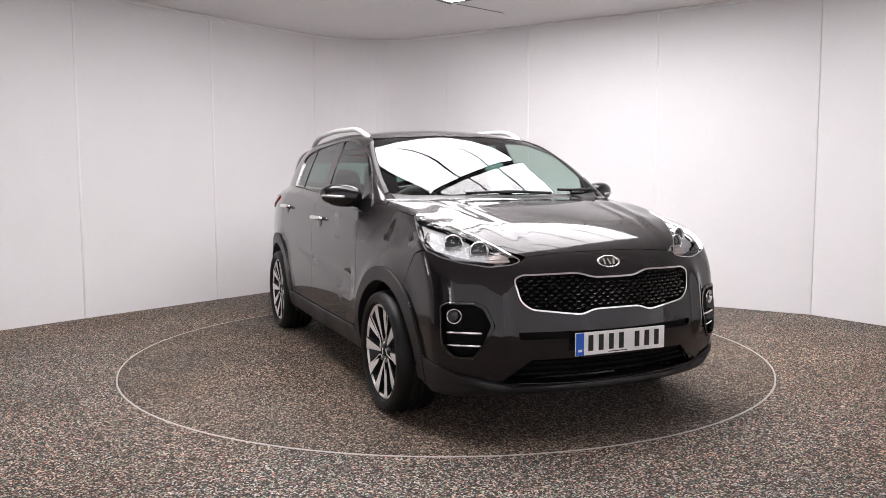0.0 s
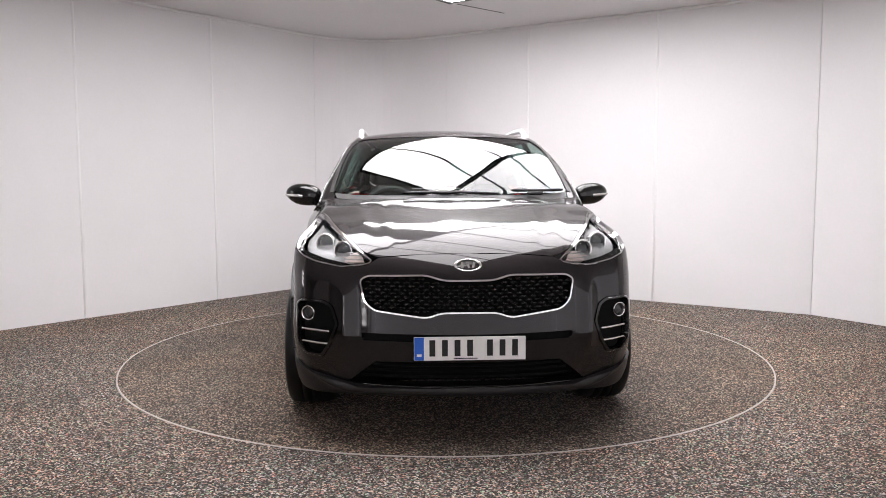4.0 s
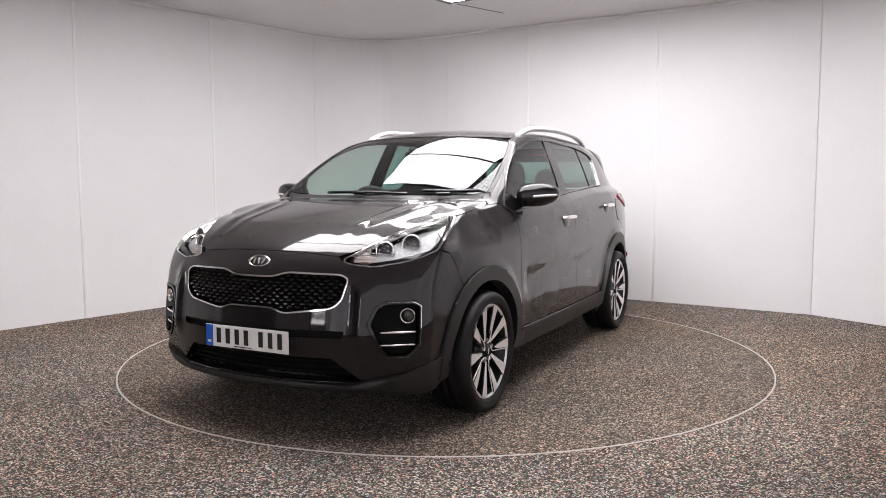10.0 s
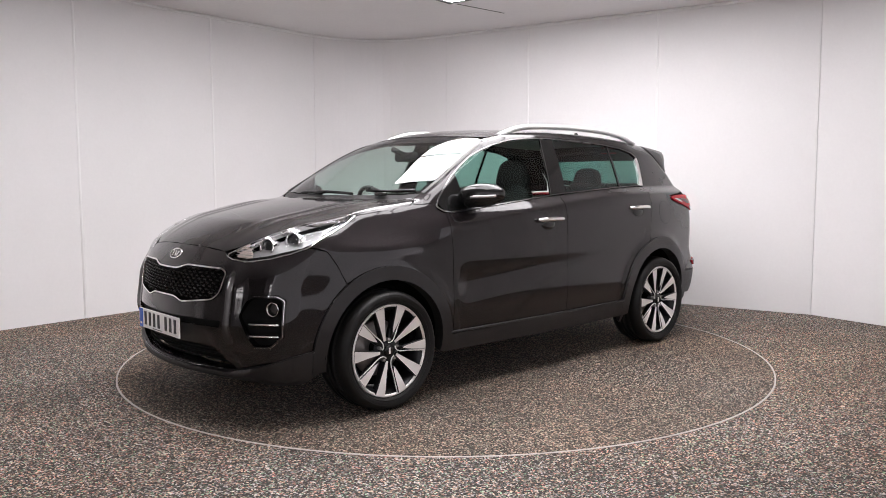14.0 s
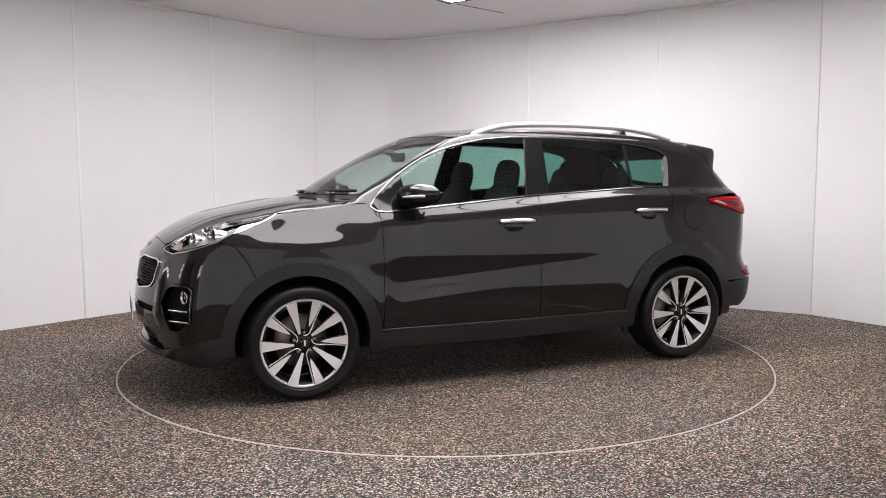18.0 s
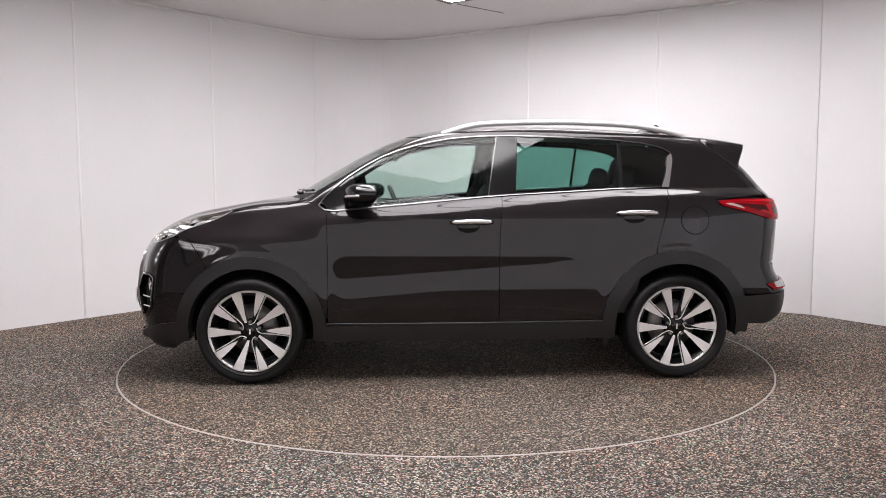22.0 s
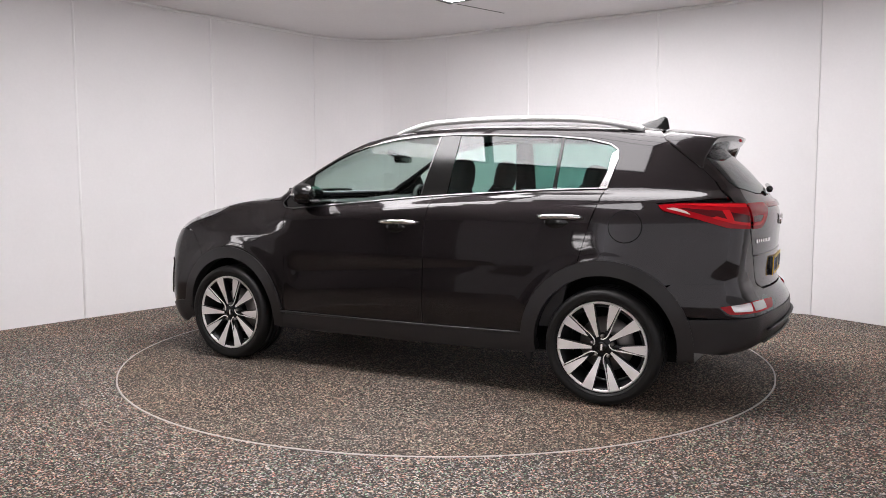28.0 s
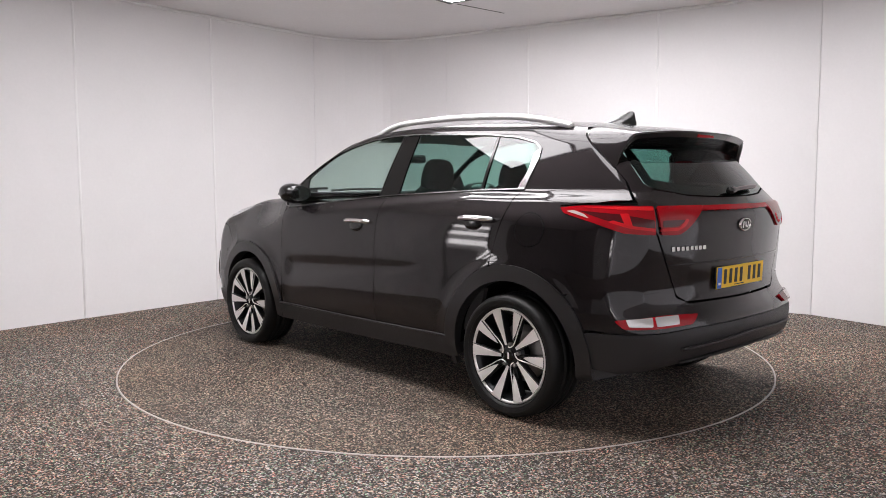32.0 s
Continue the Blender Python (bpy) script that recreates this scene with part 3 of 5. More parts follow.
def oval(cy, cz, ry, rz, n=28):
    return [(cy + ry * math.cos(2 * math.pi * i / n), cz + rz * math.sin(2 * math.pi * i / n)) for i in range(n)]


# ---- the car ----
car = tagged(new("car"), "black five-door SUV with alloy wheels standing on the turntable", "car")
ARCH_F, ARCH_R = (1.335, 0.332), (-1.335, 0.332)

# window outline on the flank, from its front tip along the top and back along the sill
DLO_TOP = [(.915, 1.100), (.875, 1.155), (.827, 1.200), (.743, 1.270), (.635, 1.340), (.526, 1.400), (.415, 1.444), (.304, 1.477), (.19, 1.502), (.082, 1.521), (-.085, 1.535), (-.29, 1.540), (-.566, 1.534), (-.941, 1.516), (-1.16, 1.493), (-1.30, 1.460), (-1.352, 1.425), (-1.352, 1.38)]
DLO_SILL = [(-1.306, 1.207), (-1.0, 1.196), (-.705, 1.181), (-.338, 1.163), (-.086, 1.146), (.185, 1.121), (.51, 1.093), (.70, 1.076), (.818, 1.066), (.875, 1.072)]
HOOD_EDGE = [(.93, .812), (1.06, .778), (1.28, .774), (1.40, .774)]
SCREEN_EDGE = [(.935, .722), (.80, .712), (.65, .690), (.52, .665), (.40, .635), (.32, .602)]
ROOF_EDGE = [(.245, .590), (.10, .597), (-.3, .602), (-.8, .597), (-1.2, .578), (-1.50, .550)]
LAMP_TOP = [(2.045, .456), (1.99, .508), (1.935, .546), (1.848, .592), (1.771, .630), (1.677, .668), (1.56, .695), (1.47, .726), (1.452, .766)]
LAMP_LOW = [(1.457, .770, 1.064), (1.52, .792, 1.032), (1.664, .834, .977), (1.798, .843, .914), (1.885, .803, .885), (1.95, .735, .862), (2.018, .611, .841), (2.050, .51, .850), (2.056, .466, .862)]
B_LINE = [(-.204, .365), (-.205, .543), (-.208, .905), (-.226, 1.10), (-.230, 1.150)]
DOOR_FRONT = [(.866, 1.068), (.858, .90), (.856, .70), (.858, .50), (.862, .362)]
DOOR_REAR = [(-1.300, 1.200), (-1.285, 1.13), (-1.237, .973), (-1.197, .830)]


def on(points):
    """Land rough points of the flank on the skin, along the flank's own slant."""
    q = np.array(points, float)
    return [tuple(r) for r in SHOULDER.lift(SHOULDER.plan(q))]


hood_half = on_nose((0.0, .903), (.22, .901), (.425, .884)) + on_top(*LAMP_TOP[1:], *HOOD_EDGE[::-1][:-1], (1.022, .745), (.99, .715), (1.09, .55), (1.145, .30), (1.165, 0.0))
panel("bonnet", both_sides(hood_half), TOP_ON, PAINT, car, "black bonnet reflecting the ceiling lights", h=0.014, corner=0.02)
cowl_half = on_top((1.165, 0.0), (1.145, .30), (1.09, .55), (.99, .705), (.935, .722), (1.00, .60), (1.065, .40), (1.105, .20), (1.118, 0.0))
panel("scuttle", both_sides(cowl_half), TOP_ON, PLASTIC, car, "black plastic scuttle under the windscreen", raised=-0.006, corner=0.005)
screen_half = on_top((1.118, 0.0), (1.105, .20), (1.065, .40), (1.00, .60), *SCREEN_EDGE, (.285, .55), (.345, .35), (.380, .15), (.388, 0.0))
panel("windscreen", both_sides(screen_half), TOP_ON, WINDSCREEN_GLASS, car, "clear windscreen reflecting ceiling lights", h=0.025, corner=0.03, raised=-0.002, rim=0, skin=pane)
# Black moulding, also laid here to darken the pillar's bright reflection.
pair("windscreen_moulding", on_top(*[(x, y + .003) for x, y in SCREEN_EDGE]) + on_top(*[(x, y + .026) for x, y in SCREEN_EDGE[::-1]]), TOP_ON, PLASTIC, car, "black rubber moulding beside the windscreen, darkening the pillar's reflection", gap=0, raised=0.004, rim=0.008, h=0.012, corner=0.002)
roof_half = on_top((.380, 0.0), (.372, .15), (.337, .35), (.275, .55), *ROOF_EDGE, (-1.58, .49), (-1.63, .25), (-1.645, 0.0))
panel("roof", both_sides(roof_half), TOP_ON, PAINT, car, h=0.03, corner=0.02)

# flank: wing, doors, quarter panel with the pillars and roof frame
wing_outline = on_top(*HOOD_EDGE) + on(LAMP_LOW[:4]) + on_side((1.705, .893), (1.645, .808), (1.600, .715), *arc(*ARCH_F, .455, 56, 175, 18), (.872, .362), *DOOR_FRONT[::-1][1:], (.885, 1.072), (.918, 1.100))
pair("front_wing", wing_outline, SHOULDER, PAINT, car, h=0.011)
front_door_outline = on_side(*DOOR_FRONT, *B_LINE, *DLO_SILL[4:9])
pair("front_door", front_door_outline, SHOULDER, PAINT, car, "black front door", h=0.016)
rear_door_outline = on_side(*B_LINE[::-1], *[(x, z) for x, z in arc(*ARCH_R, .475, 3, 72, 14)], *DOOR_REAR[::-1], *DLO_SILL[1:4])
pair("rear_door", rear_door_outline, SHOULDER, PAINT, car, "black rear door", h=0.016)
TAIL_TIP, TAIL_LOW = (-1.597, .812, 1.116), [(-1.70, .815, 1.068), (-1.796, .809, 1.045), (-1.946, .783, 1.000), (-2.062, .671, .991)]
TAIL_SEAM = [(-2.088, .57, .718), (-2.02, .72, .712), (-1.93, .815, .706), (-1.80, .86, .702), (-1.70, .88, .700)]
frame_outline = on_top((.945, .806), (1.052, .780), (1.018, .742), (.982, .714)) + on_top(*SCREEN_EDGE) + on_top(*ROOF_EDGE[:4]) + on_side((-.80, 1.5235), *DLO_TOP[12::-1])
pair("window_frame", frame_outline, HAUNCH, PAINT, car, "black windscreen pillar and roof frame", h=0.007, corner=0.004, gap=0.001)
quarter_outline = (on_top(*ROOF_EDGE[3:]) + on([(-1.555, .540, 1.532), (-1.612, .603, 1.477), (-1.742, .630, 1.357), (-1.873, .651, 1.243), (-1.955, .690, 1.130), (-1.80, .77, 1.130), TAIL_TIP] + TAIL_LOW + [(-2.075, .604, .839)] + TAIL_SEAM)
                   + on_side(*arc(*ARCH_R, .475, 132, 73, 12), *DOOR_REAR[::-1], *DLO_TOP[:12:-1], (-.80, 1.5235)))
pair("quarter_panel", quarter_outline, HAUNCH, PAINT, car, "black rear quarter panel", h=0.0085, corner=0.004, gap=0.001)

# windows of the flank
top_x, top_z = [q[0] for q in DLO_TOP[:17]][::-1], [q[1] for q in DLO_TOP[:17]][::-1]
sill_x, sill_z = [q[0] for q in DLO_SILL], [q[1] for q in DLO_SILL]


def between(front_top, front_low, rear_top, rear_low, n=14):
    """A pane of the window band between two slanting lines."""
    up = [front_top + (rear_top - front_top) * i / n for i in range(n + 1)]
    low = [rear_low + (front_low - rear_low) * i / n for i in range(n + 1)]
    return on_side(*[(x, float(np.interp(x, top_x, top_z)) - 0.004) for x in up], *[(x, float(np.interp(x, sill_x, sill_z)) + 0.004) for x in low])


dlo = on_side(*DLO_TOP, *DLO_SILL)
pair("window_trim", dlo, SHOULDER, TRIM_BRIGHT, car, "bright chrome window surround", gap=-0.003, raised=0.006, rim=0.01, h=0.012, ring=0.008)
pair("trim_corner", on_side((-1.352, 1.425), (-1.356, 1.38), (-1.312, 1.205), (-1.265, 1.208), (-1.305, 1.30), (-1.320, 1.40)), SHOULDER, SATIN, car, "broad chrome corner of the window surround", gap=0, raised=0.0065, rim=0.01, h=0.02)
pair("mirror_sail", between(.895, .86, .70, .665), SHOULDER, BLACK_GLOSS, car, "black corner plate of the front window", gap=0, raised=-0.001, corner=0.004)
pair("front_side_window", between(.70, .665, -.214, -.146), SHOULDER, FRONT_GLASS, car, "lightly tinted front side window", gap=0, raised=-0.004, rim=0, corner=0.004, h=0.012)
pair("door_pillar", between(-.214, -.146, -.348, -.322), SHOULDER, BLACK_GLOSS, car, "gloss black pillar between the doors", gap=0, raised=0.0, corner=0.004)
# Bright metal strip stands in for a reflection along the window's edge.
pair("pillar_glint", between(-.209, -.142, -.215, -.147), SHOULDER, TRIM_BRIGHT, car, "thin bright strip painting the reflection on the window edge", gap=0, raised=0.003, rim=0.004, corner=0.002)
pair("rear_side_window", between(-.348, -.322, -1.004, -.992), SHOULDER, REAR_GLASS, car, "dark tinted rear side window", gap=0, raised=-0.004, rim=0, corner=0.004, h=0.012)
pair("window_divider", between(-1.004, -.992, -1.024, -1.012), SHOULDER, BLACK_GLOSS, car, gap=0, raised=0.0, corner=0.002)
pair("quarter_window", on_side(*[(x, z - .004) for x, z in DLO_TOP[13:] if x < -1.03], (-1.304, 1.215), (-1.012, 1.20), (-1.024, 1.508)), SHOULDER, REAR_GLASS, car, "dark tinted quarter window", gap=0, raised=-0.004, rim=0, corner=0.004, h=0.012)

# black plastic below: arches and sills
pair("front_arch_trim", on_side(*arc(*ARCH_F, .462, -9, 189, 34), *arc(*ARCH_F, .386, 189, -9, 34)), SIDE_ON, PLASTIC, car, "black plastic wheel arch trim", gap=0, raised=0.014, rim=0.07, h=0.02, corner=0.004)
pair("rear_arch_trim", on_side(*arc(*ARCH_R, .482, -9, 189, 34), *arc(*ARCH_R, .398, 189, -9, 34)), SIDE_ON, PLASTIC, car, "black plastic wheel arch trim", gap=0, raised=0.014, rim=0.07, h=0.02, corner=0.004)
pair("sill_trim", on_side((.892, .362), (.892, .262), (0, .255), (-.87, .262), (-.87, .372), (0, .362)), SIDE_ON, PLASTIC, car, "black plastic sill trim", gap=0, raised=0.013, rim=0.05, h=0.03)
for s in (-1, 1):
    edge = on_side(*[(.885 - 1.745 * i / 20, .366 + .006 * (2 * i / 20 - 1) ** 2) for i in range(21)])
    part("sill_edge", tube([(x, (y + .010) * s, z) for x, y, z in edge], .0075, 8), PLASTIC, car, "rounded upper edge of the sill trim")
panel("fuel_flap_gap", on_side(*[(x, z) for x, z in oval(-1.445, 1.000, .093, .090)]), SHOULDER, DARK, car, "dark gap round the fuel flap", gap=0, raised=0.001, rim=0.0, corner=0.0, h=0.02, ring=0.006)
panel("fuel_flap", on_side(*[(x, z) for x, z in oval(-1.445, 1.000, .088, .085)]), SHOULDER, PAINT, car, "round black fuel flap", gap=0, raised=0.0025, rim=0.004, corner=0.0, h=0.02)

# nose
nose_side = on_side((1.705, .893), (1.645, .808), (1.600, .715), *arc(*ARCH_F, .455, 52, -8, 14))
bumper_half = on_nose((0.0, .906), (.22, .904), (.425, .887)) + at_nose(LAMP_LOW[::-1][:-3]) + nose_side + at_nose([(1.80, .80, .27), (1.95, .72, .272), (2.03, .55, .27), (2.1, .3, .272), (2.15, 0.0, .274)])
GRILLE = [(0.0, .786), (.117, .787), (.197, .810), (.475, .805), (.513, .784), (.491, .682), (.445, .643), (.195, .612), (.13, .636), (0.0, .637)]
INTAKE = [(0.0, .405), (.44, .402), (.57, .292), (0.0, .296)]
SLOT = [(0.0, .536), (.505, .537), (.497, .506), (0.0, .505)]
POD = [(2.047, .633, .657), (2.021, .678, .683), (1.95, .79, .686), (1.921, .818, .661), (1.938, .817, .471), (1.979, .769, .414), (2.03, .681, .410), (2.06, .645, .474), (2.072, .598, .575)]
pod_left = at_nose(POD)
pod_right = [(x, -y, z) for x, y, z in pod_left]
grille = both_sides(on_nose(*GRILLE))
intake = both_sides(on_nose(*INTAKE))
slot = both_sides(on_nose(*SLOT))
panel("front_bumper", both_sides(bumper_half), NOSE_ROUND, PAINT, car, "black front bumper", h=0.013, corner=0.006, rim=0.03, holes=(grille, intake, slot, pod_left, pod_right))
panel("grille_surround", grille, NOSE_ON, CHROME, car, "chrome surround of the grille", gap=-0.002, raised=0.007, rim=0.03, ring=0.0075, h=0.02, corner=0.03)
# Near-black sheets paint the shade behind the grille, intake and slot.
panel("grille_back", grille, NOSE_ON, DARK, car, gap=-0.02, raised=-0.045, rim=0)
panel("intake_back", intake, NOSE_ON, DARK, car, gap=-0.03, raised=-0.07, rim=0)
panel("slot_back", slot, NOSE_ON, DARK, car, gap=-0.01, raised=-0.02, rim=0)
for z in (.325, .355, .382):
    w = .55 - (z - .292) * 1.1
    for_bar = on_nose(*[(-w + 2 * w * i / 24, z) for i in range(25)])
    part("intake_bar", tube([(x - .035, y, q) for x, y, q in for_bar], 0.006, 8), DARK, car, "black bar of the lower intake")
panel("front_valance", both_sides(on_nose((0.0, .286), (.3, .284), (.52, .280)) + at_nose([(2.03, .60, .300), (1.96, .72, .335), (1.87, .80, .372), (1.765, .86, .392), (1.755, .86, .27), (1.80, .80, .225), (1.95, .70, .215), (2.05, .40, .212), (2.1, 0.0, .214)])), NOSE_ROUND, PLASTIC, car, "black plastic lower lip of the front bumper", gap=0, raised=0.010, rim=0.03, h=0.012, shift=lambda q: .024 * np.exp(-((q[:, 2] - .268 - .105 * step(.55, .88, np.abs(q[:, 1]))) / .020) ** 2) * (1 - step(.66, .80, np.abs(q[:, 1]))))
part("lip_strip", tube([(x + .016, y, z) for x, y, z in on_nose(*[(-.50 + i * .04, .288 - .01 * (1 - abs(i - 12.5) / 12.5)) for i in range(26)])], 0.005, 8), BLACK_GLOSS, car, "thin glossy edge on the lower lip")


def lozenges(outline_yz, dy, dz, ry, rz, deep):
    """Rows of small raised lozenges inside the grille, set half a step apart."""
    full = np.array(outline_yz + [(-y, z) for y, z in outline_yz[::-1] if y > 0])
    full = shrink(full, 0.014)
    pts = []
    row = 0
    z = full[:, 1].min()
    while z < full[:, 1].max():
        y = full[:, 0].min() + (dy / 2 if row % 2 else 0)
        while y < full[:, 0].max():
            pts.append((y, z))
            y += dy
        z += dz
        row += 1
    pts = np.array(pts)
    pts = pts[inside(full, pts)]
    bm = bmesh.new()
    for x, y, z in on_nose(*pts):
        x -= deep
        tip = bm.verts.new((x + .010, y, z))
        ring = [bm.verts.new((x, y + ry * math.cos(a), z + rz * math.sin(a))) for a in (math.pi * k / 3 for k in range(6))]
        back = [bm.verts.new((v.co.x - .012, v.co.y, v.co.z)) for v in ring]
        for i in range(6):
            bm.faces.new((ring[i], ring[(i + 1) % 6], tip))
            bm.faces.new((back[i], back[(i + 1) % 6], ring[(i + 1) % 6], ring[i]))
    bmesh.ops.recalc_face_normals(bm, faces=bm.faces)
    return bm


part("grille_mesh", lozenges(GRILLE, .046, .0165, .0185, .0072, .010), GRILLE_BLACK, car, "gloss black lozenge mesh of the grille", smooth=False)["kind"] = "stuff"

# plates and badges
def plate(name, mat, at, tilt, facing, label):
    p = part(name, box_mesh((0.006, 0.520, 0.111), (0.002, 0, 0), 0.002), mat, car, label, smooth=False)
    p.matrix_basis = Matrix.Translation(at) @ pose(0, 0, 0, 0, tilt, facing)
    blue = part("blue_band", box_mesh((0.002, 0.044, 0.107), (0.0058, -0.236, 0), 0.0), PLATE_BLUE, p, "blue band", smooth=False)
    for i in range(7):
        y = -0.175 + i * 0.0585 + (0.034 if i > 3 else 0)
        part("plate_bar", box_mesh((0.002, 0.027, 0.076), (0.0062, y, 0.003), 0.0), INK, p, "plain black bar", smooth=False)
    part("plate_line", box_mesh((0.002, 0.11, 0.004), (0.0062, -0.02, -0.046), 0.0), INK, p, smooth=False)
    part("band_mark", box_mesh((0.0012, 0.022, 0.012), (0.0072, -0.236, -0.03), 0.0), PLATE_WHITE, p, smooth=False)
    return p


plate("front_number_plate", PLATE_WHITE, (2.230, 0, .479), 0, 0, "white plate with plain black bars and blue band")
part("plate_plinth", box_mesh((0.018, 0.514, 0.105), (-2.143, 0, .757), 0.003), PAINT, car, "black plinth behind the plate", smooth=False)
plate("rear_number_plate", PLATE_YELLOW, (-2.154, 0, .757), 2, 180, "yellow plate with plain black bars and blue band")


def badge(at, tilt, facing, ry, rz):
    bm = lathe([(0.0001, 0.004), (0.80, 0.004), (0.84, 0.009), (0.95, 0.009), (1.0, 0.0)], 40, "x")
    bmesh.ops.scale(bm, vec=(1, ry, rz), verts=bm.verts)
    b = part("badge", bm, CHROME, car, "oval chrome badge")
    b.matrix_basis = Matrix.Translation(at) @ pose(0, 0, 0, 0, tilt, facing)
    bm = lathe([(0.0001, 0.0055), (0.78, 0.0055), (0.80, 0.003)], 40, "x")
    bmesh.ops.scale(bm, vec=(1, ry, rz), verts=bm.verts)
    part("badge_field", bm, INK, b, "dark field of the badge")
    for i, lean in ((-1, 0), (0, 18), (1, -18)):
        part("badge_stroke", box_mesh((0.003, ry * .16, rz * .95), (0.007, i * ry * .40, 0), 0.0, pose(0, 0, 0, lean)), CHROME, b, smooth=False)


badge((2.118, 0, .852), -32, 0, .068, .034)
badge((-2.170, 0, 1.022), 4, 180, .062, .035)
for i in range(8):
    x, y, z = on_tail((.575 - i * .031, .921))[0]
    part("badge_letter", box_mesh((0.005, 0.022, 0.020 if i else .024), (x - .003, y, z), 0.001, pose(0, 0, 0, 0, 0, -8)), CHROME, car, "small chrome block of the rear lettering", smooth=False)

# headlamps
LAMP_SEEN = Flat(1, 0.75, 0.55)
lamp_outline = on_top(*LAMP_TOP[::-1]) + at_nose(LAMP_LOW[::-1])
LAMP_BACK = material("lamp_housing", (0.11, 0.108, 0.108), 0.30, 0.2, grain=0.1)
PROJECTOR = material("projector_lens", (0.045, 0.044, 0.045), 0.08, 0.1, coat=0.4, grain=0.02)


def headlamp(side):
    m = side < 0
    lamp = panel("headlamp", lamp_outline, LAMP_SEEN, LENS_GLASS, car, "clear headlamp with two projector lenses", gap=0.0015, raised=0.001, rim=0.0, h=0.02, corner=0.012, mirror=m)
    panel("housing", lamp_outline, LAMP_SEEN, LAMP_BACK, lamp, "grey reflector housing", gap=0.004, raised=-0.078, rim=0, h=0.02, corner=0.012, mirror=m)
    panel("bezel", lamp_outline, LAMP_SEEN, CHROME, lamp, "thin bright edge of the lens", gap=0.0, raised=0.0, rim=0.035, h=0.02, corner=0.012, ring=0.005, mirror=m)
    strip = on_top(*LAMP_TOP[::-1][1:], (2.02, .488), (1.943, .552), (1.846, .603), (1.675, .682), (1.50, .738))
    panel("light_guide", strip, LAMP_SEEN, CHROME, lamp, "bright light guide strip", gap=0, raised=-0.012, rim=0.01, h=0.02, corner=0.004, mirror=m)
    panel("outer_reflector", on([(1.523, .774, 1.046), (1.675, .781, 1.014), (1.709, .827, .977), (1.620, .80, 1.012)]), LAMP_SEEN, CLEAR_LENS, lamp, "bright outer reflector", gap=0.004, raised=-0.018, rim=0.01, h=0.02, corner=0.01, mirror=m)
    reflector = on_top((1.50, .748), (1.675, .690), (1.846, .612), (1.943, .560), (2.012, .500)) + at_nose([(2.020, .560, .868), (1.93, .66, .890), (1.80, .77, .930), (1.66, .80, .985), (1.53, .775, 1.035)])
    panel("reflector", reflector, LAMP_SEEN, LAMP_SILVER, lamp, "bright moulded reflector", gap=0.004, raised=-0.050, rim=0.01, h=0.02, corner=0.02, mirror=m)
    panel("lower_bezel", at_nose([(2.020, .568, .866), (1.93, .668, .888), (1.80, .78, .926), (1.70, .815, .965), (1.80, .835, .922), (1.885, .795, .892), (1.95, .728, .869), (2.018, .604, .849)]), LAMP_SEEN, BLACK_GLOSS, lamp, "black lower edge inside the lamp", gap=0.002, raised=-0.020, rim=0.01, h=0.02, corner=0.008, mirror=m)
    lens = panel("indicator", at_nose([(2.037, .492, .874), (2.00, .505, .905), (1.955, .535, .925), (1.968, .580, .895), (2.000, .600, .868)]), LAMP_SEEN, AMBER, lamp, "pale amber indicator lens", gap=0.004, raised=-0.020, rim=0.01, h=0.02, corner=0.015, mirror=m)
    for q in (.874, .884, .894, .904):
        rib = at_nose([(2.03, .500 + (q - .874) * .3, q), (1.99, .545, q), (1.97, .585 - (q - .874) * .4, q)])
        part("lens_rib", tube([(x - .012, y * side, z) for x, y, z in smooth_line(rib, 3)], .0022, 6), AMBER if q in (.884, .904) else LAMP_SILVER, lens, "fine moulded rib")
    for x, y, z, r in ((1.892, .600, .912, .041), (1.796, .696, .942, .042)):
        bowl = lathe([(r * 1.0, -.03), (r * 1.18, .012), (r * 1.12, .020), (r * 1.0, .016), (r * 0.97, -.005)], 36, "x")
        ring = part("projector_ring", bowl, CHROME, lamp, "chrome ring round the lens")
        ring.matrix_basis = pose(x - .004, y * side, z - .004, 0, -6, 16 * side)
        eye = lathe([(r * math.sin(radians(a)), -.012 + r * .45 * math.cos(radians(a))) for a in (0.3, 15, 30, 45, 60, 75, 90)], 36, "x")
        part("projector", eye, PROJECTOR, lamp, "dark glass projector lens").matrix_basis = ring.matrix_basis
        barrel = lathe([(r * .98, -.004), (r * 1.04, -.02), (r * .98, -.05), (r * .80, -.085)], 36, "x")
        part("projector_barrel", barrel, CLEAR_LENS, lamp, "pale barrel behind the lens").matrix_basis = ring.matrix_basis


headlamp(1)
headlamp(-1)


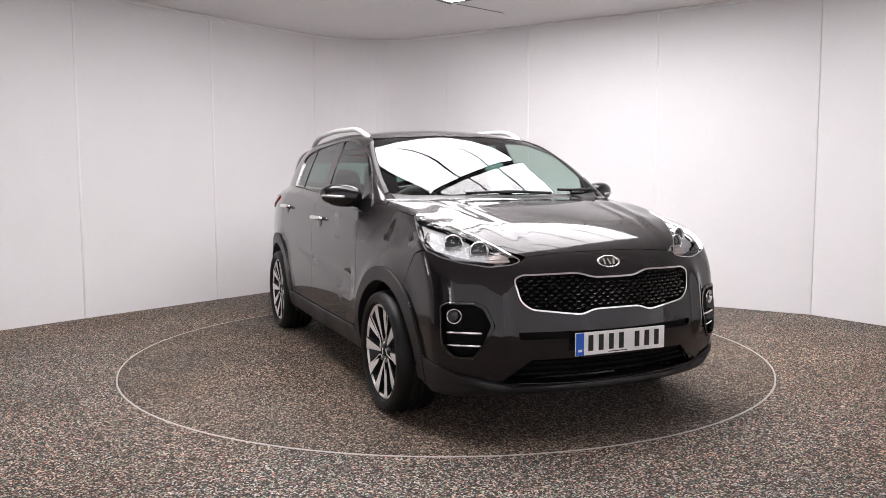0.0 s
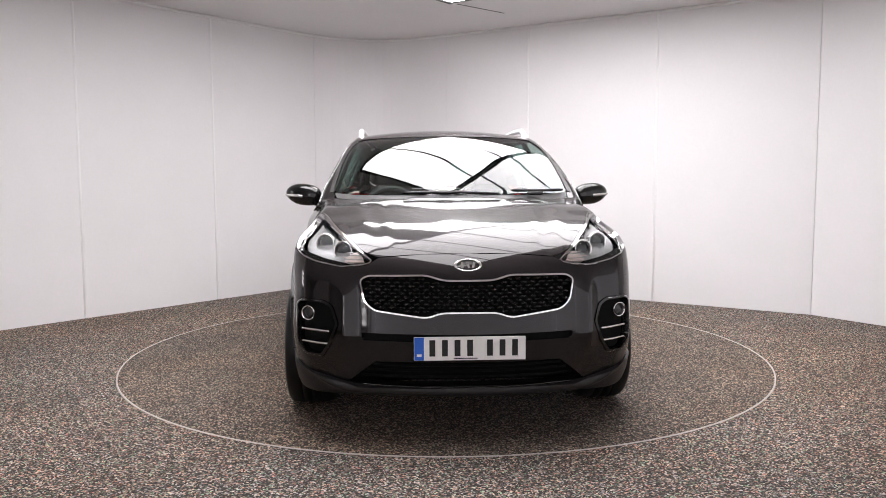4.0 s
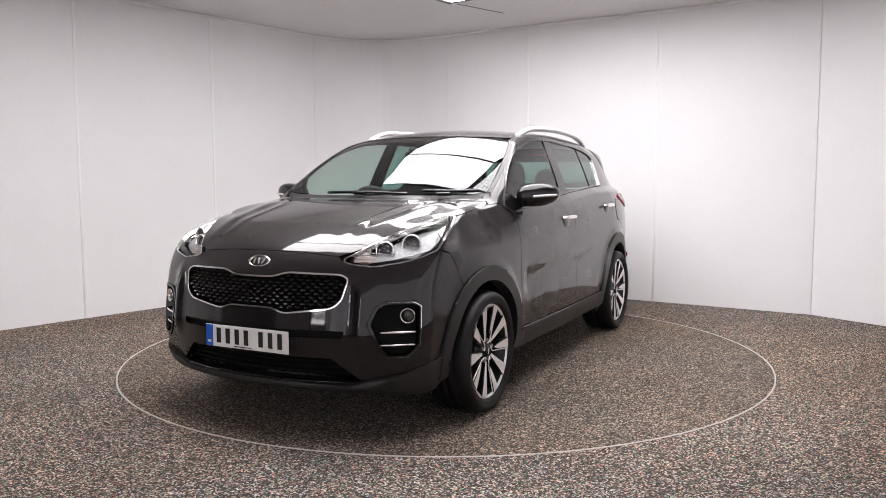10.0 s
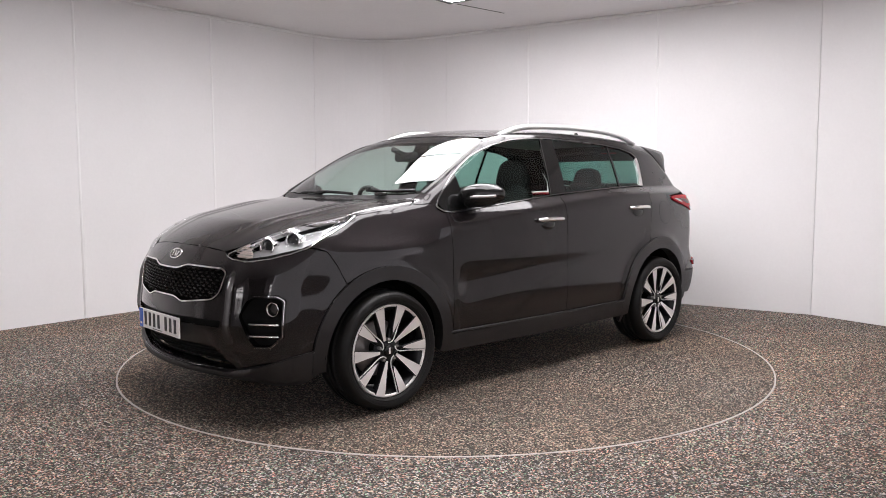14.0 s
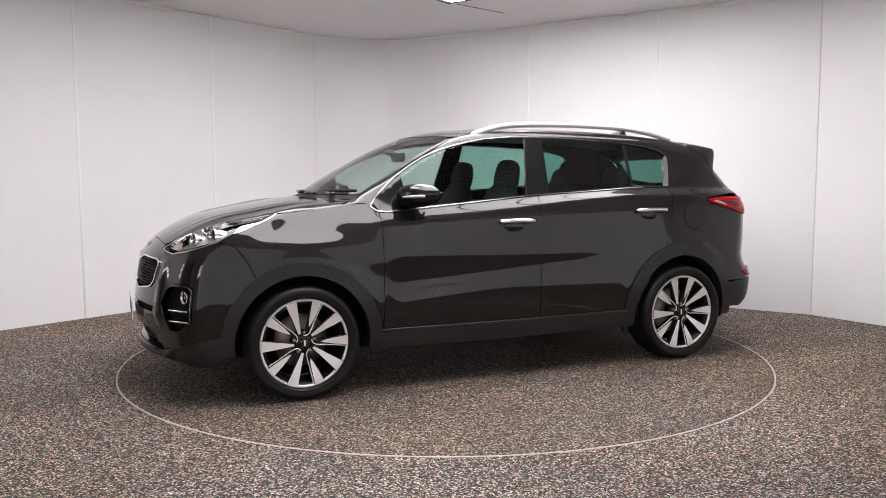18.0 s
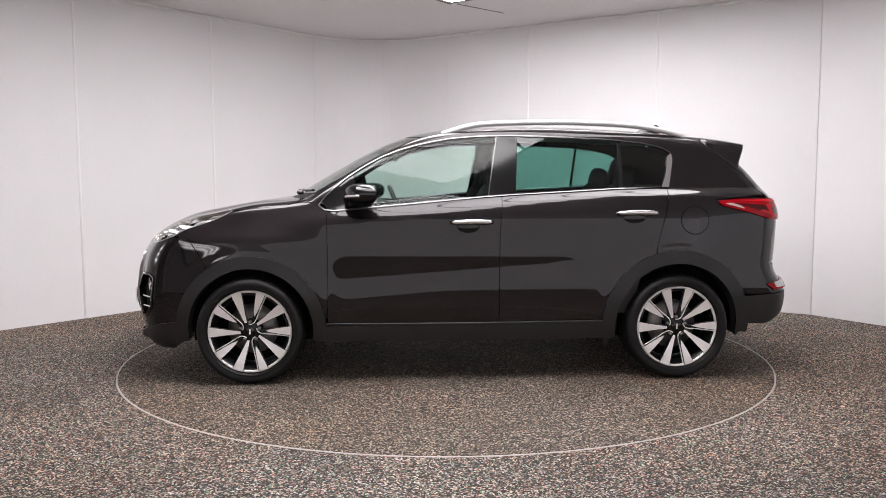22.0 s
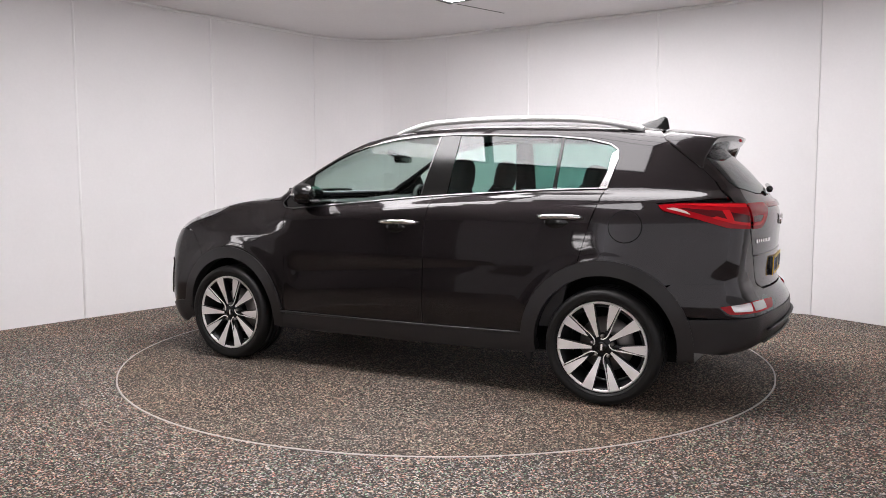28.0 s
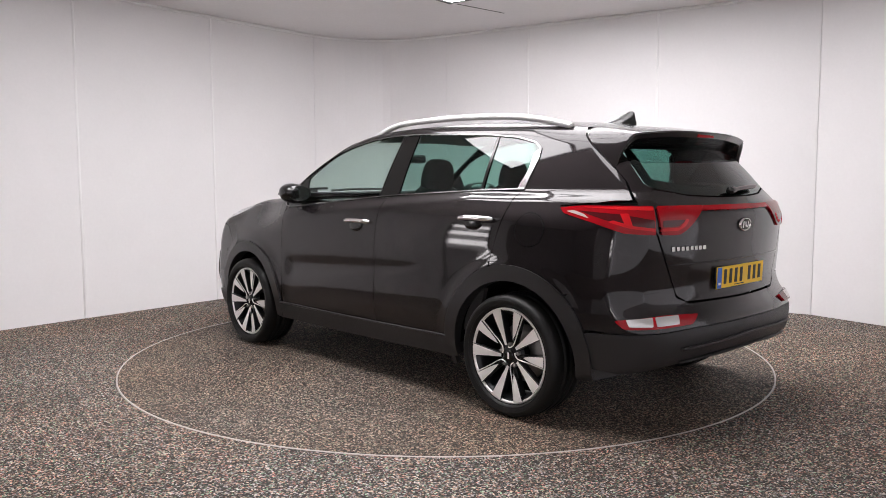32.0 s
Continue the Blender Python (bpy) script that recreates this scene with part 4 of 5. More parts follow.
def fog_pod(side):
    m = side < 0
    pod = panel("fog_lamp_pod", pod_left, NOSE_ROUND, DARK, car, "gloss black pod with fog lamp and bright bars", gap=-0.004, raised=-0.035, rim=0, h=0.02, corner=0.02, mirror=m)
    panel("pod_edge", pod_left, NOSE_ROUND, BLACK_GLOSS, pod, "gloss black edge", gap=-0.001, raised=0.005, rim=0.04, ring=0.014, h=0.015, corner=0.02, mirror=m)
    panel("pod_trim", [pod_left[i] for i in (1, 2, 3, 4, 5, 6)] + at_nose([(2.02, .690, .422), (1.975, .762, .426), (1.945, .803, .475), (1.93, .804, .655), (1.955, .782, .674), (2.02, .684, .673)]), NOSE_ROUND, CHROME, pod, "thin bright line along the pod", gap=0.0055, raised=0.0065, rim=0.004, h=0.015, corner=0.01, mirror=m)
    ring = part("fog_ring", lathe([(.030, -.03), (.037, .010), (.035, .015), (.031, .010), (.029, -.01)], 32, "x"), CHROME, pod, "chrome ring of the fog lamp")
    ring.matrix_basis = pose(1.966, .768 * side, .612, 0, 0, 24 * side)
    part("fog_lens", lathe([(.030 * math.sin(radians(a)), -.012 + .016 * math.cos(radians(a))) for a in (0.3, 20, 40, 60, 80, 90)], 32, "x"), PROJECTOR, pod, "dark fog lamp lens").matrix_basis = ring.matrix_basis
    for z in (.533, .472):
        line = at_nose([(2.06, .655, z), (2.02, .71, z + .002), (1.96, .79, z + .003)])
        bm = tube([(x - .014, y * side, q) for x, y, q in smooth_line(line, 4)], 0.0065, 8)
        part("pod_bar", bm, CHROME, pod, "bright bar across the pod")


fog_pod(1)
fog_pod(-1)

# tail
tail_side = at_tail([(-1.873, .651, 1.243), (-1.955, .688, 1.130), (-2.062, .668, .990), (-2.077, .604, .839), (-2.095, .535, .690), (-2.115, .475, .657)])
panel("tailgate", both_sides(on_tail((0.0, 1.166), (.20, 1.168), (.387, 1.176), (.600, 1.210)) + tail_side + on_tail((0.0, .652))), TAIL_ROUND, PAINT, car, "black tailgate", h=0.025, corner=0.012)
REAR_PANE = on_tail((0.0, 1.170), (.20, 1.172), (.387, 1.180), (.585, 1.212), (.612, 1.240), (.592, 1.345), (.560, 1.450), (.50, 1.472), (0.0, 1.485))
panel("rear_window", both_sides(REAR_PANE), TAIL_ON, glass("rear_screen_glass", (0.22, 0.36, 0.33), 1.52), car, "dark tinted rear window", gap=0.002, raised=-0.001, rim=0.0, h=0.025, corner=0.02)
panel("rear_window_edge", both_sides(REAR_PANE), TAIL_ON, BLACK_GLOSS, car, "black printed edge of the rear window", gap=0.003, raised=-0.004, rim=0.0, h=0.025, corner=0.02, ring=0.05)
pillar = at_tail([(-1.60, .600, 1.480), (-1.68, .617, 1.415), (-1.742, .630, 1.357), (-1.81, .641, 1.30), (-1.873, .651, 1.243), (-1.905, .640, 1.215)]) + [q for q in REAR_PANE[3:8]]
pair("tailgate_pillar", pillar, TAIL_ROUND, PAINT, car, "black pillar beside the rear window", gap=0.001, raised=0.0, rim=0.01, h=0.02, corner=0.004)
bumper_tail = on_tail((0.0, .647), (.45, .649)) + at_tail([(-2.098, .53, .676)] + TAIL_SEAM) + on_side(*arc(*ARCH_R, .472, 134, 156, 5)) + at_tail([(-1.93, .829, .520), (-2.10, .72, .530), (-2.18, .48, .540), (-2.2, 0.0, .545)])
pair("bumper_seam", at_tail([(x, y, z + .035) for x, y, z in TAIL_SEAM] + [(x, y, z - .03) for x, y, z in TAIL_SEAM[::-1]]), TAIL_ROUND, PAINT, car, gap=0, raised=-0.004, rim=0.0, h=0.02)
panel("rear_bumper", both_sides(bumper_tail), TAIL_ROUND, PAINT, car, "black rear bumper", h=0.025, corner=0.008, rim=0.02)
clad_tail = at_tail([(-2.2, 0.0, .543), (-2.18, .48, .538), (-2.10, .72, .527), (-1.93, .829, .517)]) + on_side(*arc(*ARCH_R, .470, 158, 180, 6)) + at_tail([(-1.95, .78, .325), (-2.1, .60, .365), (-2.15, .3, .385), (-2.15, 0.0, .385)])
panel("rear_bumper_trim", both_sides(clad_tail), TAIL_ROUND, PLASTIC, car, "black plastic lower part of the rear bumper", gap=0, raised=0.003, rim=0.03, h=0.025)
for z, out in ((.475, .022), (.405, .018)):
    line = at_tail([(-2.1, -.56 + i * .07, z - .004 * abs(i - 8)) for i in range(17)])
    part("bumper_rib", tube([(x - out + .01, y, q) for x, y, q in line], 0.012, 8, flat=0.6), PLASTIC, car, "moulded rib of the bumper trim")

OUTER_LAMP = at_tail([TAIL_TIP, (-1.627, .820, 1.088), (-1.71, .815, 1.066), (-1.796, .809, 1.045), (-1.946, .783, 1.000), (-2.050, .680, .992), (-2.030, .668, 1.127), (-1.87, .74, 1.129), (-1.722, .787, 1.129)])
INNER_LAMP = at_tail([(-2.04, .660, 1.127), (-2.07, .660, .991), (-2.099, .544, .990), (-2.112, .50, 1.010), (-2.116, .453, 1.040), (-2.119, .37, 1.100), (-2.108, .343, 1.126)])


def tail_lamp(side):
    m = side < 0
    lamp = panel("tail_lamp", OUTER_LAMP, TAIL_ROUND, RED_LENS, car, "red tail lamp", gap=0.001, raised=0.010, rim=0.03, h=0.02, corner=0.012, mirror=m)
    panel("lamp_band", at_tail([(-1.70, .800, 1.102), (-1.84, .79, 1.062), (-1.96, .74, 1.030), (-2.035, .675, 1.028), (-2.03, .675, 1.062), (-1.90, .76, 1.088)]), TAIL_ROUND, RED_DEEP, lamp, "darker red band", gap=0, raised=0.0115, rim=0.003, h=0.02, corner=0.008, mirror=m)
    panel("bright_bar", at_tail([(-1.86, .785, 1.052), (-1.95, .755, 1.024), (-2.035, .675, 1.010), (-2.035, .675, 1.024), (-1.96, .745, 1.036), (-1.88, .775, 1.060)]), TAIL_ROUND, RED_BRIGHT, lamp, "bright red light bar", gap=0, raised=0.0122, rim=0.003, h=0.02, corner=0.006, mirror=m)
    panel("bright_bar", at_tail([(-1.72, .79, 1.118), (-1.90, .745, 1.108), (-2.030, .675, 1.104), (-2.028, .672, 1.118), (-1.90, .735, 1.122)]), TAIL_ROUND, RED_BRIGHT, lamp, "bright red light bar", gap=0, raised=0.0122, rim=0.003, h=0.02, corner=0.006, mirror=m)
    panel("bright_bar", at_tail([(-1.905, .76, 1.090), (-1.925, .75, 1.034), (-1.955, .735, 1.030), (-1.938, .742, 1.092)]), TAIL_ROUND, RED_BRIGHT, lamp, "bright red light bar", gap=0, raised=0.0122, rim=0.003, h=0.02, corner=0.006, mirror=m)
    panel("clear_tip", at_tail([(-1.640, .812, 1.098), (-1.70, .808, 1.083), (-1.765, .802, 1.066), (-1.74, .80, 1.084), (-1.68, .80, 1.102)]), TAIL_ROUND, AMBER, lamp, "pale clear tip of the lamp", gap=0, raised=0.0122, rim=0.003, h=0.02, corner=0.008, mirror=m)
    inner = panel("tailgate_lamp", INNER_LAMP, TAIL_ROUND, RED_LENS, car, "red lamp on the tailgate", gap=0.001, raised=0.010, rim=0.03, h=0.02, corner=0.012, mirror=m)
    panel("lamp_band", at_tail([(-2.07, .650, 1.060), (-2.07, .650, 1.030), (-2.10, .56, 1.030), (-2.11, .50, 1.060)]), TAIL_ROUND, RED_DEEP, inner, "darker red band", gap=0, raised=0.0115, rim=0.003, h=0.02, corner=0.008, mirror=m)
    panel("bright_bar", at_tail([(-2.065, .652, 1.010), (-2.095, .56, 1.010), (-2.108, .51, 1.030), (-2.112, .48, 1.060), (-2.109, .50, 1.066), (-2.098, .545, 1.026), (-2.065, .652, 1.024)]), TAIL_ROUND, RED_BRIGHT, inner, "bright red light bar", gap=0, raised=0.0122, rim=0.003, h=0.02, corner=0.006, mirror=m)
    low = [(-1.930, .829, .588), (-1.977, .815, .546), (-2.105, .712, .551), (-2.168, .523, .556), (-2.162, .452, .598), (-2.10, .70, .606)]
    fog = panel("rear_fog_lamp", at_tail(low), TAIL_ROUND, RED_LENS, car, "red and clear reflector lamp in the bumper", gap=0.001, raised=0.012, rim=0.03, h=0.02, corner=0.015, mirror=m)
    panel("clear_lens", at_tail([(-1.98, .805, .592), (-1.995, .80, .560), (-2.08, .735, .560), (-2.08, .735, .600)]), TAIL_ROUND, CLEAR_LENS, fog, "clear section", gap=0, raised=0.0135, rim=0.003, h=0.02, corner=0.006, mirror=m)
    panel("clear_lens", at_tail([(-2.085, .725, .600), (-2.09, .72, .561), (-2.15, .61, .563), (-2.145, .60, .600)]), TAIL_ROUND, CLEAR_LENS, fog, "clear section", gap=0, raised=0.0135, rim=0.003, h=0.02, corner=0.006, mirror=m)


tail_lamp(1)
tail_lamp(-1)
panel("lamp_strip", both_sides(on_tail((0.0, 1.124), (.342, 1.124), (.368, 1.102), (0.0, 1.099))), TAIL_ON, RED_LENS, car, "thin red strip across the tailgate", gap=0, raised=0.010, rim=0.02, h=0.02, corner=0.003)
part("tailgate_crease", tube([(x - .001, y, z) for x, y, z in on_tail(*[(-.60 + i * .05, .842 + .006 * (1 - abs(i - 12) / 12)) for i in range(25)])], 0.004, 6), PAINT, car)


def snap(points):
    """Draw nearby points on to the skin."""
    q = np.array(points, float)
    for _ in range(12):
        q = q - skin_normal(q) * (body(*q.T) * 0.9)[:, None]
    return q


# half of the spoiler's front seam, hind edge and inner rim, from the low tip to the middle
SEAM_LINE = [(-1.800, .655, 1.312), (-1.716, .648, 1.382), (-1.632, .633, 1.451), (-1.588, .602, 1.502), (-1.592, .545, 1.530), (-1.622, .30, 1.552), (-1.635, 0.0, 1.556)]
HIND_LINE = [(-1.812, .652, 1.316), (-1.822, .640, 1.372), (-1.848, .618, 1.430), (-1.866, .592, 1.470), (-1.884, .540, 1.489), (-1.932, .29, 1.506), (-1.950, 0.0, 1.508)]
RIM_LINE = [(-1.806, .640, 1.316), (-1.812, .614, 1.368), (-1.834, .590, 1.418), (-1.852, .564, 1.447), (-1.868, .515, 1.462), (-1.914, .27, 1.476), (-1.930, 0.0, 1.478)]
DEEP_LINE = [(-1.800, .625, 1.312), (-1.775, .585, 1.350), (-1.765, .560, 1.385), (-1.760, .535, 1.405), (-1.765, .480, 1.412), (-1.795, .25, 1.416), (-1.800, 0.0, 1.418)]


def hoop(half):
    """A smooth line from one low tip over the roof to the other."""
    return smooth_line(half + [(x, -y, z) for x, y, z in half[-2::-1]], 6)


def sheet(lines):
    bm = bmesh.new()
    rows = [[bm.verts.new(q) for q in line] for line in lines]
    for p, q in zip(rows, rows[1:]):
        for i in range(len(p) - 1):
            bm.faces.new((p[i], p[i + 1], q[i + 1], q[i]))
    bmesh.ops.recalc_face_normals(bm, faces=bm.faces)
    return bm


def blend(p, q, u, out=0.0):
    """A line between two lines; out bulges it away from the car's middle."""
    return [tuple(np.array(a) * (1 - u) + np.array(b) * u + np.array((0, 0.6 * np.sign(a[1]) * min(1, abs(a[1]) * 2), 0.8)) * out) for a, b in zip(p, q)]


seam = [tuple(q) for q in snap(hoop(SEAM_LINE))]
hind, rim_in, deep = hoop(HIND_LINE), hoop(RIM_LINE), hoop(DEEP_LINE)
lip = blend(hind, rim_in, .3)
spoiler = part("spoiler", sheet([blend(seam, seam, 0, -.004), blend(seam, seam, 0, .003), blend(seam, hind, .12, .005), blend(seam, hind, .4, .008), blend(seam, hind, .75, .006), blend(seam, hind, .95, .002), hind, lip, rim_in]), PAINT, car, "black roof spoiler curving down beside the rear window")
part("spoiler_underside", sheet([rim_in, blend(rim_in, deep, .5), deep]), BLACK_GLOSS, spoiler, "gloss black hollow under the spoiler")
part("high_brake_light", box_mesh((.012, .17, .016), (-1.938, 0, 1.488), .004), RED_LENS, spoiler, "dark red high brake light")
part("rear_wiper", tube(smooth_line([(x - .022, y, z + .012) for x, y, z in on_tail((.05, 1.185), (-.10, 1.196), (-.33, 1.207))], 5), [.020] * 3 + [.013] * 8, 8), BLACK_GLOSS, car, "black rear wiper")

# wheels: rim, tyre, spokes, cap, nuts and brake disc
def build_wheel():
    rim = lathe([(.241, -.010), (.244, -.004), (.250, 0.0), (.256, -.004), (.258, -.012), (.249, -.02)], 72, "y")
    wheel = part("wheel", rim, ALLOY, car, "ten-spoke machined alloy wheel with a black tyre")
    tyre = [(.256, -.012), (.265, .006), (.285, .016), (.305, .016), (.319, .006), (.327, -.012), (.331, -.030), (.3325, -.060), (.3325, -.062), (.326, -.063), (.326, -.070), (.333, -.071), (.334, -.108), (.327, -.109), (.327, -.117), (.334, -.118), (.333, -.155), (.326, -.156), (.326, -.163), (.3325, -.164), (.331, -.196), (.325, -.222), (.305, -.238), (.27, -.24), (.25, -.232)]
    tyre = [(r if r < .26 else .26 + (r - .26) * .975, y) for r, y in tyre]
    part("tyre", lathe(tyre, 96, "y"), RUBBER, wheel, "black rubber tyre")
    for r in (.272, .296):
        part("tyre_rib", lathe([(r - .004, .0135 if r > .28 else .010), (r, .0185 if r > .28 else .0145), (r + .004, .0165 if r > .28 else .0125)], 96, "y"), RUBBER, wheel)
    part("brake_disc", lathe([(.06, -.12), (.155, -.12), (.158, -.13), (.155, -.14), (.06, -.14)], 48, "y"), STEEL, wheel, "steel brake disc")
    part("barrel", lathe([(.245, -.235), (.240, -.23), (.222, -.21), (.215, -.12), (.222, -.03), (.242, -.009)], 72, "y"), ALLOY_DARK, wheel, "black inner barrel of the wheel")
    # Near-black disc paints the shade seen between the spokes.
    part("barrel_back", lathe([(.0001, -.165), (.215, -.165), (.215, -.16), (.0001, -.155)], 48, "y"), DARK, wheel)
    for k in range(5):
        for s in (-1, 1):
            a = radians(90 + 72 * k + 17.2 * s)
            turn = Matrix.Rotation(math.pi / 2 - a, 3, "Y")
            bm = bmesh.new()
            section = []
            rows = ((.058, .0105, -.024), (.085, .0135, -.021), (.14, .0200, -.014), (.20, .0285, -.006), (.247, .0350, -.002))
            if s > 0:
                rows = ((.098, .004, -.020), (.125, .0125, -.017), (.16, .0190, -.012), (.20, .0245, -.006), (.247, .0305, -.002))
            for r, w, y in rows:
                c = -.003 * s + (.006 * (.243 - r) / .2 if s < 0 else .004)
                section.append([bm.verts.new(v) for v in ((c - w, y, r), (c - w + .003, y + .004, r), (c + w - .003, y + .004, r), (c + w, y, r), (c + w * .75, y - .045, r), (c - w * .75, y - .045, r))])
            for p, q in zip(section, section[1:]):
                for j in range(6):
                    bm.faces.new((p[j], p[(j + 1) % 6], q[(j + 1) % 6], q[j]))
            bm.faces.new(section[0][::-1]), bm.faces.new(section[-1])
            bmesh.ops.recalc_face_normals(bm, faces=bm.faces)
            bmesh.ops.rotate(bm, verts=bm.verts, matrix=turn)
            part("spoke", bm, SPOKE_TWO_TONE, wheel, "machined spoke with dark sides", smooth=False)
            if s > 0:
                root = box_mesh((.026, .03, .11), (0, -.048, .095), .006)
                bmesh.ops.rotate(root, verts=root.verts, matrix=turn)
                part("spoke_root", root, ALLOY_DARK, wheel, "black root of the short spoke")
                pts = smooth_line([(.034, -.008, .240), (.027, -.013, .19), (.0195, -.017, .13), (.017, -.019, .095), (.010, -.018, .062), (-.006, -.018, .045), (-.020, -.019, .042)], 3)
                thin = tube([(-x, y + .004, z) for x, y, z in pts], .0034, 6)
                bmesh.ops.rotate(thin, verts=thin.verts, matrix=turn)
                part("spoke_line", thin, ALLOY, wheel, "thin bright line beside the short spoke")
        a = radians(90 + 72 * k)
        part("wheel_nut", lathe([(.0001, -.012), (.008, -.012), (.010, -.018), (.010, -.035)], 12, "y", (.060 * math.cos(a), 0, .060 * math.sin(a))), STEEL, wheel, "dark steel wheel nut")
    part("hub", lathe([(.0001, -.024), (.045, -.026), (.060, -.036), (.075, -.06)], 40, "y"), ALLOY_DARK, wheel, "dark wheel hub")
    cap = part("hub_cap", lathe([(.0001, -.010), (.024, -.011), (.029, -.014), (.030, -.022)], 32, "y"), BLACK_GLOSS, wheel, "black hub cap with a bright mark")
    part("cap_mark", box_mesh((.010, .002, .034), (0, -.0095, 0), 0.0), ALLOY, wheel, smooth=False)
    return wheel


def two_tone():
    """Machined metal on the outward face, dark paint on the sides of a spoke."""
    m = material("spoke_two_tone", (0.8, 0.78, 0.76), 0.32, 0.35)
    nodes, links = m.node_tree.nodes, m.node_tree.links
    b = nodes["Principled BSDF"]
    geo, split, ramp = nodes.new("ShaderNodeTexCoord"), nodes.new("ShaderNodeSeparateXYZ"), nodes.new("ShaderNodeValToRGB")
    ramp.color_ramp.elements[0].position, ramp.color_ramp.elements[0].color = 0.72, (0.012, 0.012, 0.014, 1)
    ramp.color_ramp.elements[1].position, ramp.color_ramp.elements[1].color = 0.80, (0.90, 0.87, 0.85, 1)
    links.new(geo.outputs["Normal"], split.inputs[0])
    links.new(split.outputs["Y"], ramp.inputs[0])
    links.new(ramp.outputs[0], b.inputs["Base Color"])
    return m


SPOKE_TWO_TONE = two_tone()
wheel = build_wheel()
WHEEL_Z = 0.330
wheel.matrix_basis = pose(1.338, .922, WHEEL_Z)
copy_thing(wheel, pose(-1.333, .922, WHEEL_Z))
copy_thing(wheel, pose(1.338, -.922, WHEEL_Z, 0, 0, 180))
copy_thing(wheel, pose(-1.333, -.922, WHEEL_Z, 0, 0, 180))

# closed parts added under the skin to block the view, their shade painted near-black
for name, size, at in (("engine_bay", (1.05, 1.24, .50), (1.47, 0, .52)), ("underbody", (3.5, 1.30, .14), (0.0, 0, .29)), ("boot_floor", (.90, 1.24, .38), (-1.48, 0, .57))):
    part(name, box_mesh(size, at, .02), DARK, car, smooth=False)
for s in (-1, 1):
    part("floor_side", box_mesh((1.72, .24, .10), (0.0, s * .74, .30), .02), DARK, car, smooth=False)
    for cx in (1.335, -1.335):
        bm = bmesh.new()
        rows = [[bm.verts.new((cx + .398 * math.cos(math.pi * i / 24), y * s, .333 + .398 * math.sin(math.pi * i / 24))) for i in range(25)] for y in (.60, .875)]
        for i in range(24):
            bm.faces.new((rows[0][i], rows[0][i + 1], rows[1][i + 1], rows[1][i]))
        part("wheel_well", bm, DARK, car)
pair("mud_flap", on_side((-.905, .31), (-.905, .205), (-.875, .205), (-.872, .31)), SIDE_ON, PLASTIC, car, gap=0, raised=.004, rim=.03)

# mirrors, handles, rails, aerial, wipers
def mirror_unit(s):
    bm = bmesh.new()
    bmesh.ops.create_uvsphere(bm, u_segments=40, v_segments=24, radius=1)
    for v in bm.verts:
        x, y, z = v.co
        k = 1 / (abs(x) ** 2.6 + abs(y) ** 2.6 + abs(z) ** 2.6) ** (1 / 2.6)
        x, y, z = x * k, y * k, z * k
        back = -.095 if x < 0 else .085
        thin = 1 - .30 * max(y, 0) ** 2
        v.co = (.655 + abs(x) * back - .045 * y, (.940 + .118 * y) * s, 1.165 + .070 * z * thin + .010 * y)
    if s < 0:
        bmesh.ops.reverse_faces(bm, faces=bm.faces)
    unit = part("door_mirror", bm, BLACK_GLOSS, car, "gloss black door mirror with an indicator strip")
    line = [(.655 + .085 * math.sqrt(max(0, 1 - ((y - .06) / 1.0) ** 2)) - .045 * y + .004, (.940 + .118 * y) * s, 1.156 + .008 * y) for y in (.0, .2, .4, .6, .78, .90, .97)]
    part("indicator_strip", tube(line, .0085, 8), CLEAR_LENS, unit, "bright indicator strip")
    part("mirror_foot", tube([(.70, .815 * s, 1.102), (.69, .87 * s, 1.110), (.67, .90 * s, 1.125)], [.026, .022, .03], 12, flat=.7), BLACK_GLOSS, unit, "black mirror foot")
    bm = bmesh.new()
    bmesh.ops.create_circle(bm, cap_ends=True, segments=28, radius=1, matrix=Matrix.Translation((.557, .948 * s, 1.166)) @ Matrix.Rotation(math.pi / 2, 4, "Y") @ Matrix.Diagonal((.052, .092, 1, 1)))
    part("mirror_glass", bm, CHROME, unit, "mirror glass")


def handle(x0, x1, z, s):
    pts = on_side(*[(x0 + (x1 - x0) * i / 10, z + .004 * math.sin(math.pi * i / 10)) for i in range(11)])
    bulge = [.012 + .022 * min(1, 2.2 * math.sin(math.pi * i / 10)) for i in range(11)]
    line = [(x, (y + b) * s, q) for (x, y, q), b in zip(pts, bulge)]
    bar = part("door_handle", tube(line, [.010, .0135] + [.0148] * 7 + [.0135, .010], 12, flat=1.0), CHROME, car, "chrome door handle")
    mid = on_side((x0 + (x1 - x0) * .42, z - .030))[0]
    # Proud black oval stands in for the shade inside the grip recess.
    cup = bmesh.new()
    bmesh.ops.create_uvsphere(cup, u_segments=24, v_segments=12, radius=1, matrix=Matrix.Translation((mid[0], (mid[1] - .002) * s, mid[2])) @ Matrix.Diagonal((.072, .011, .042, 1)))
    part("handle_cup_shade", cup, BLACK_GLOSS, bar, "black bulge painted as the shade of the grip recess")


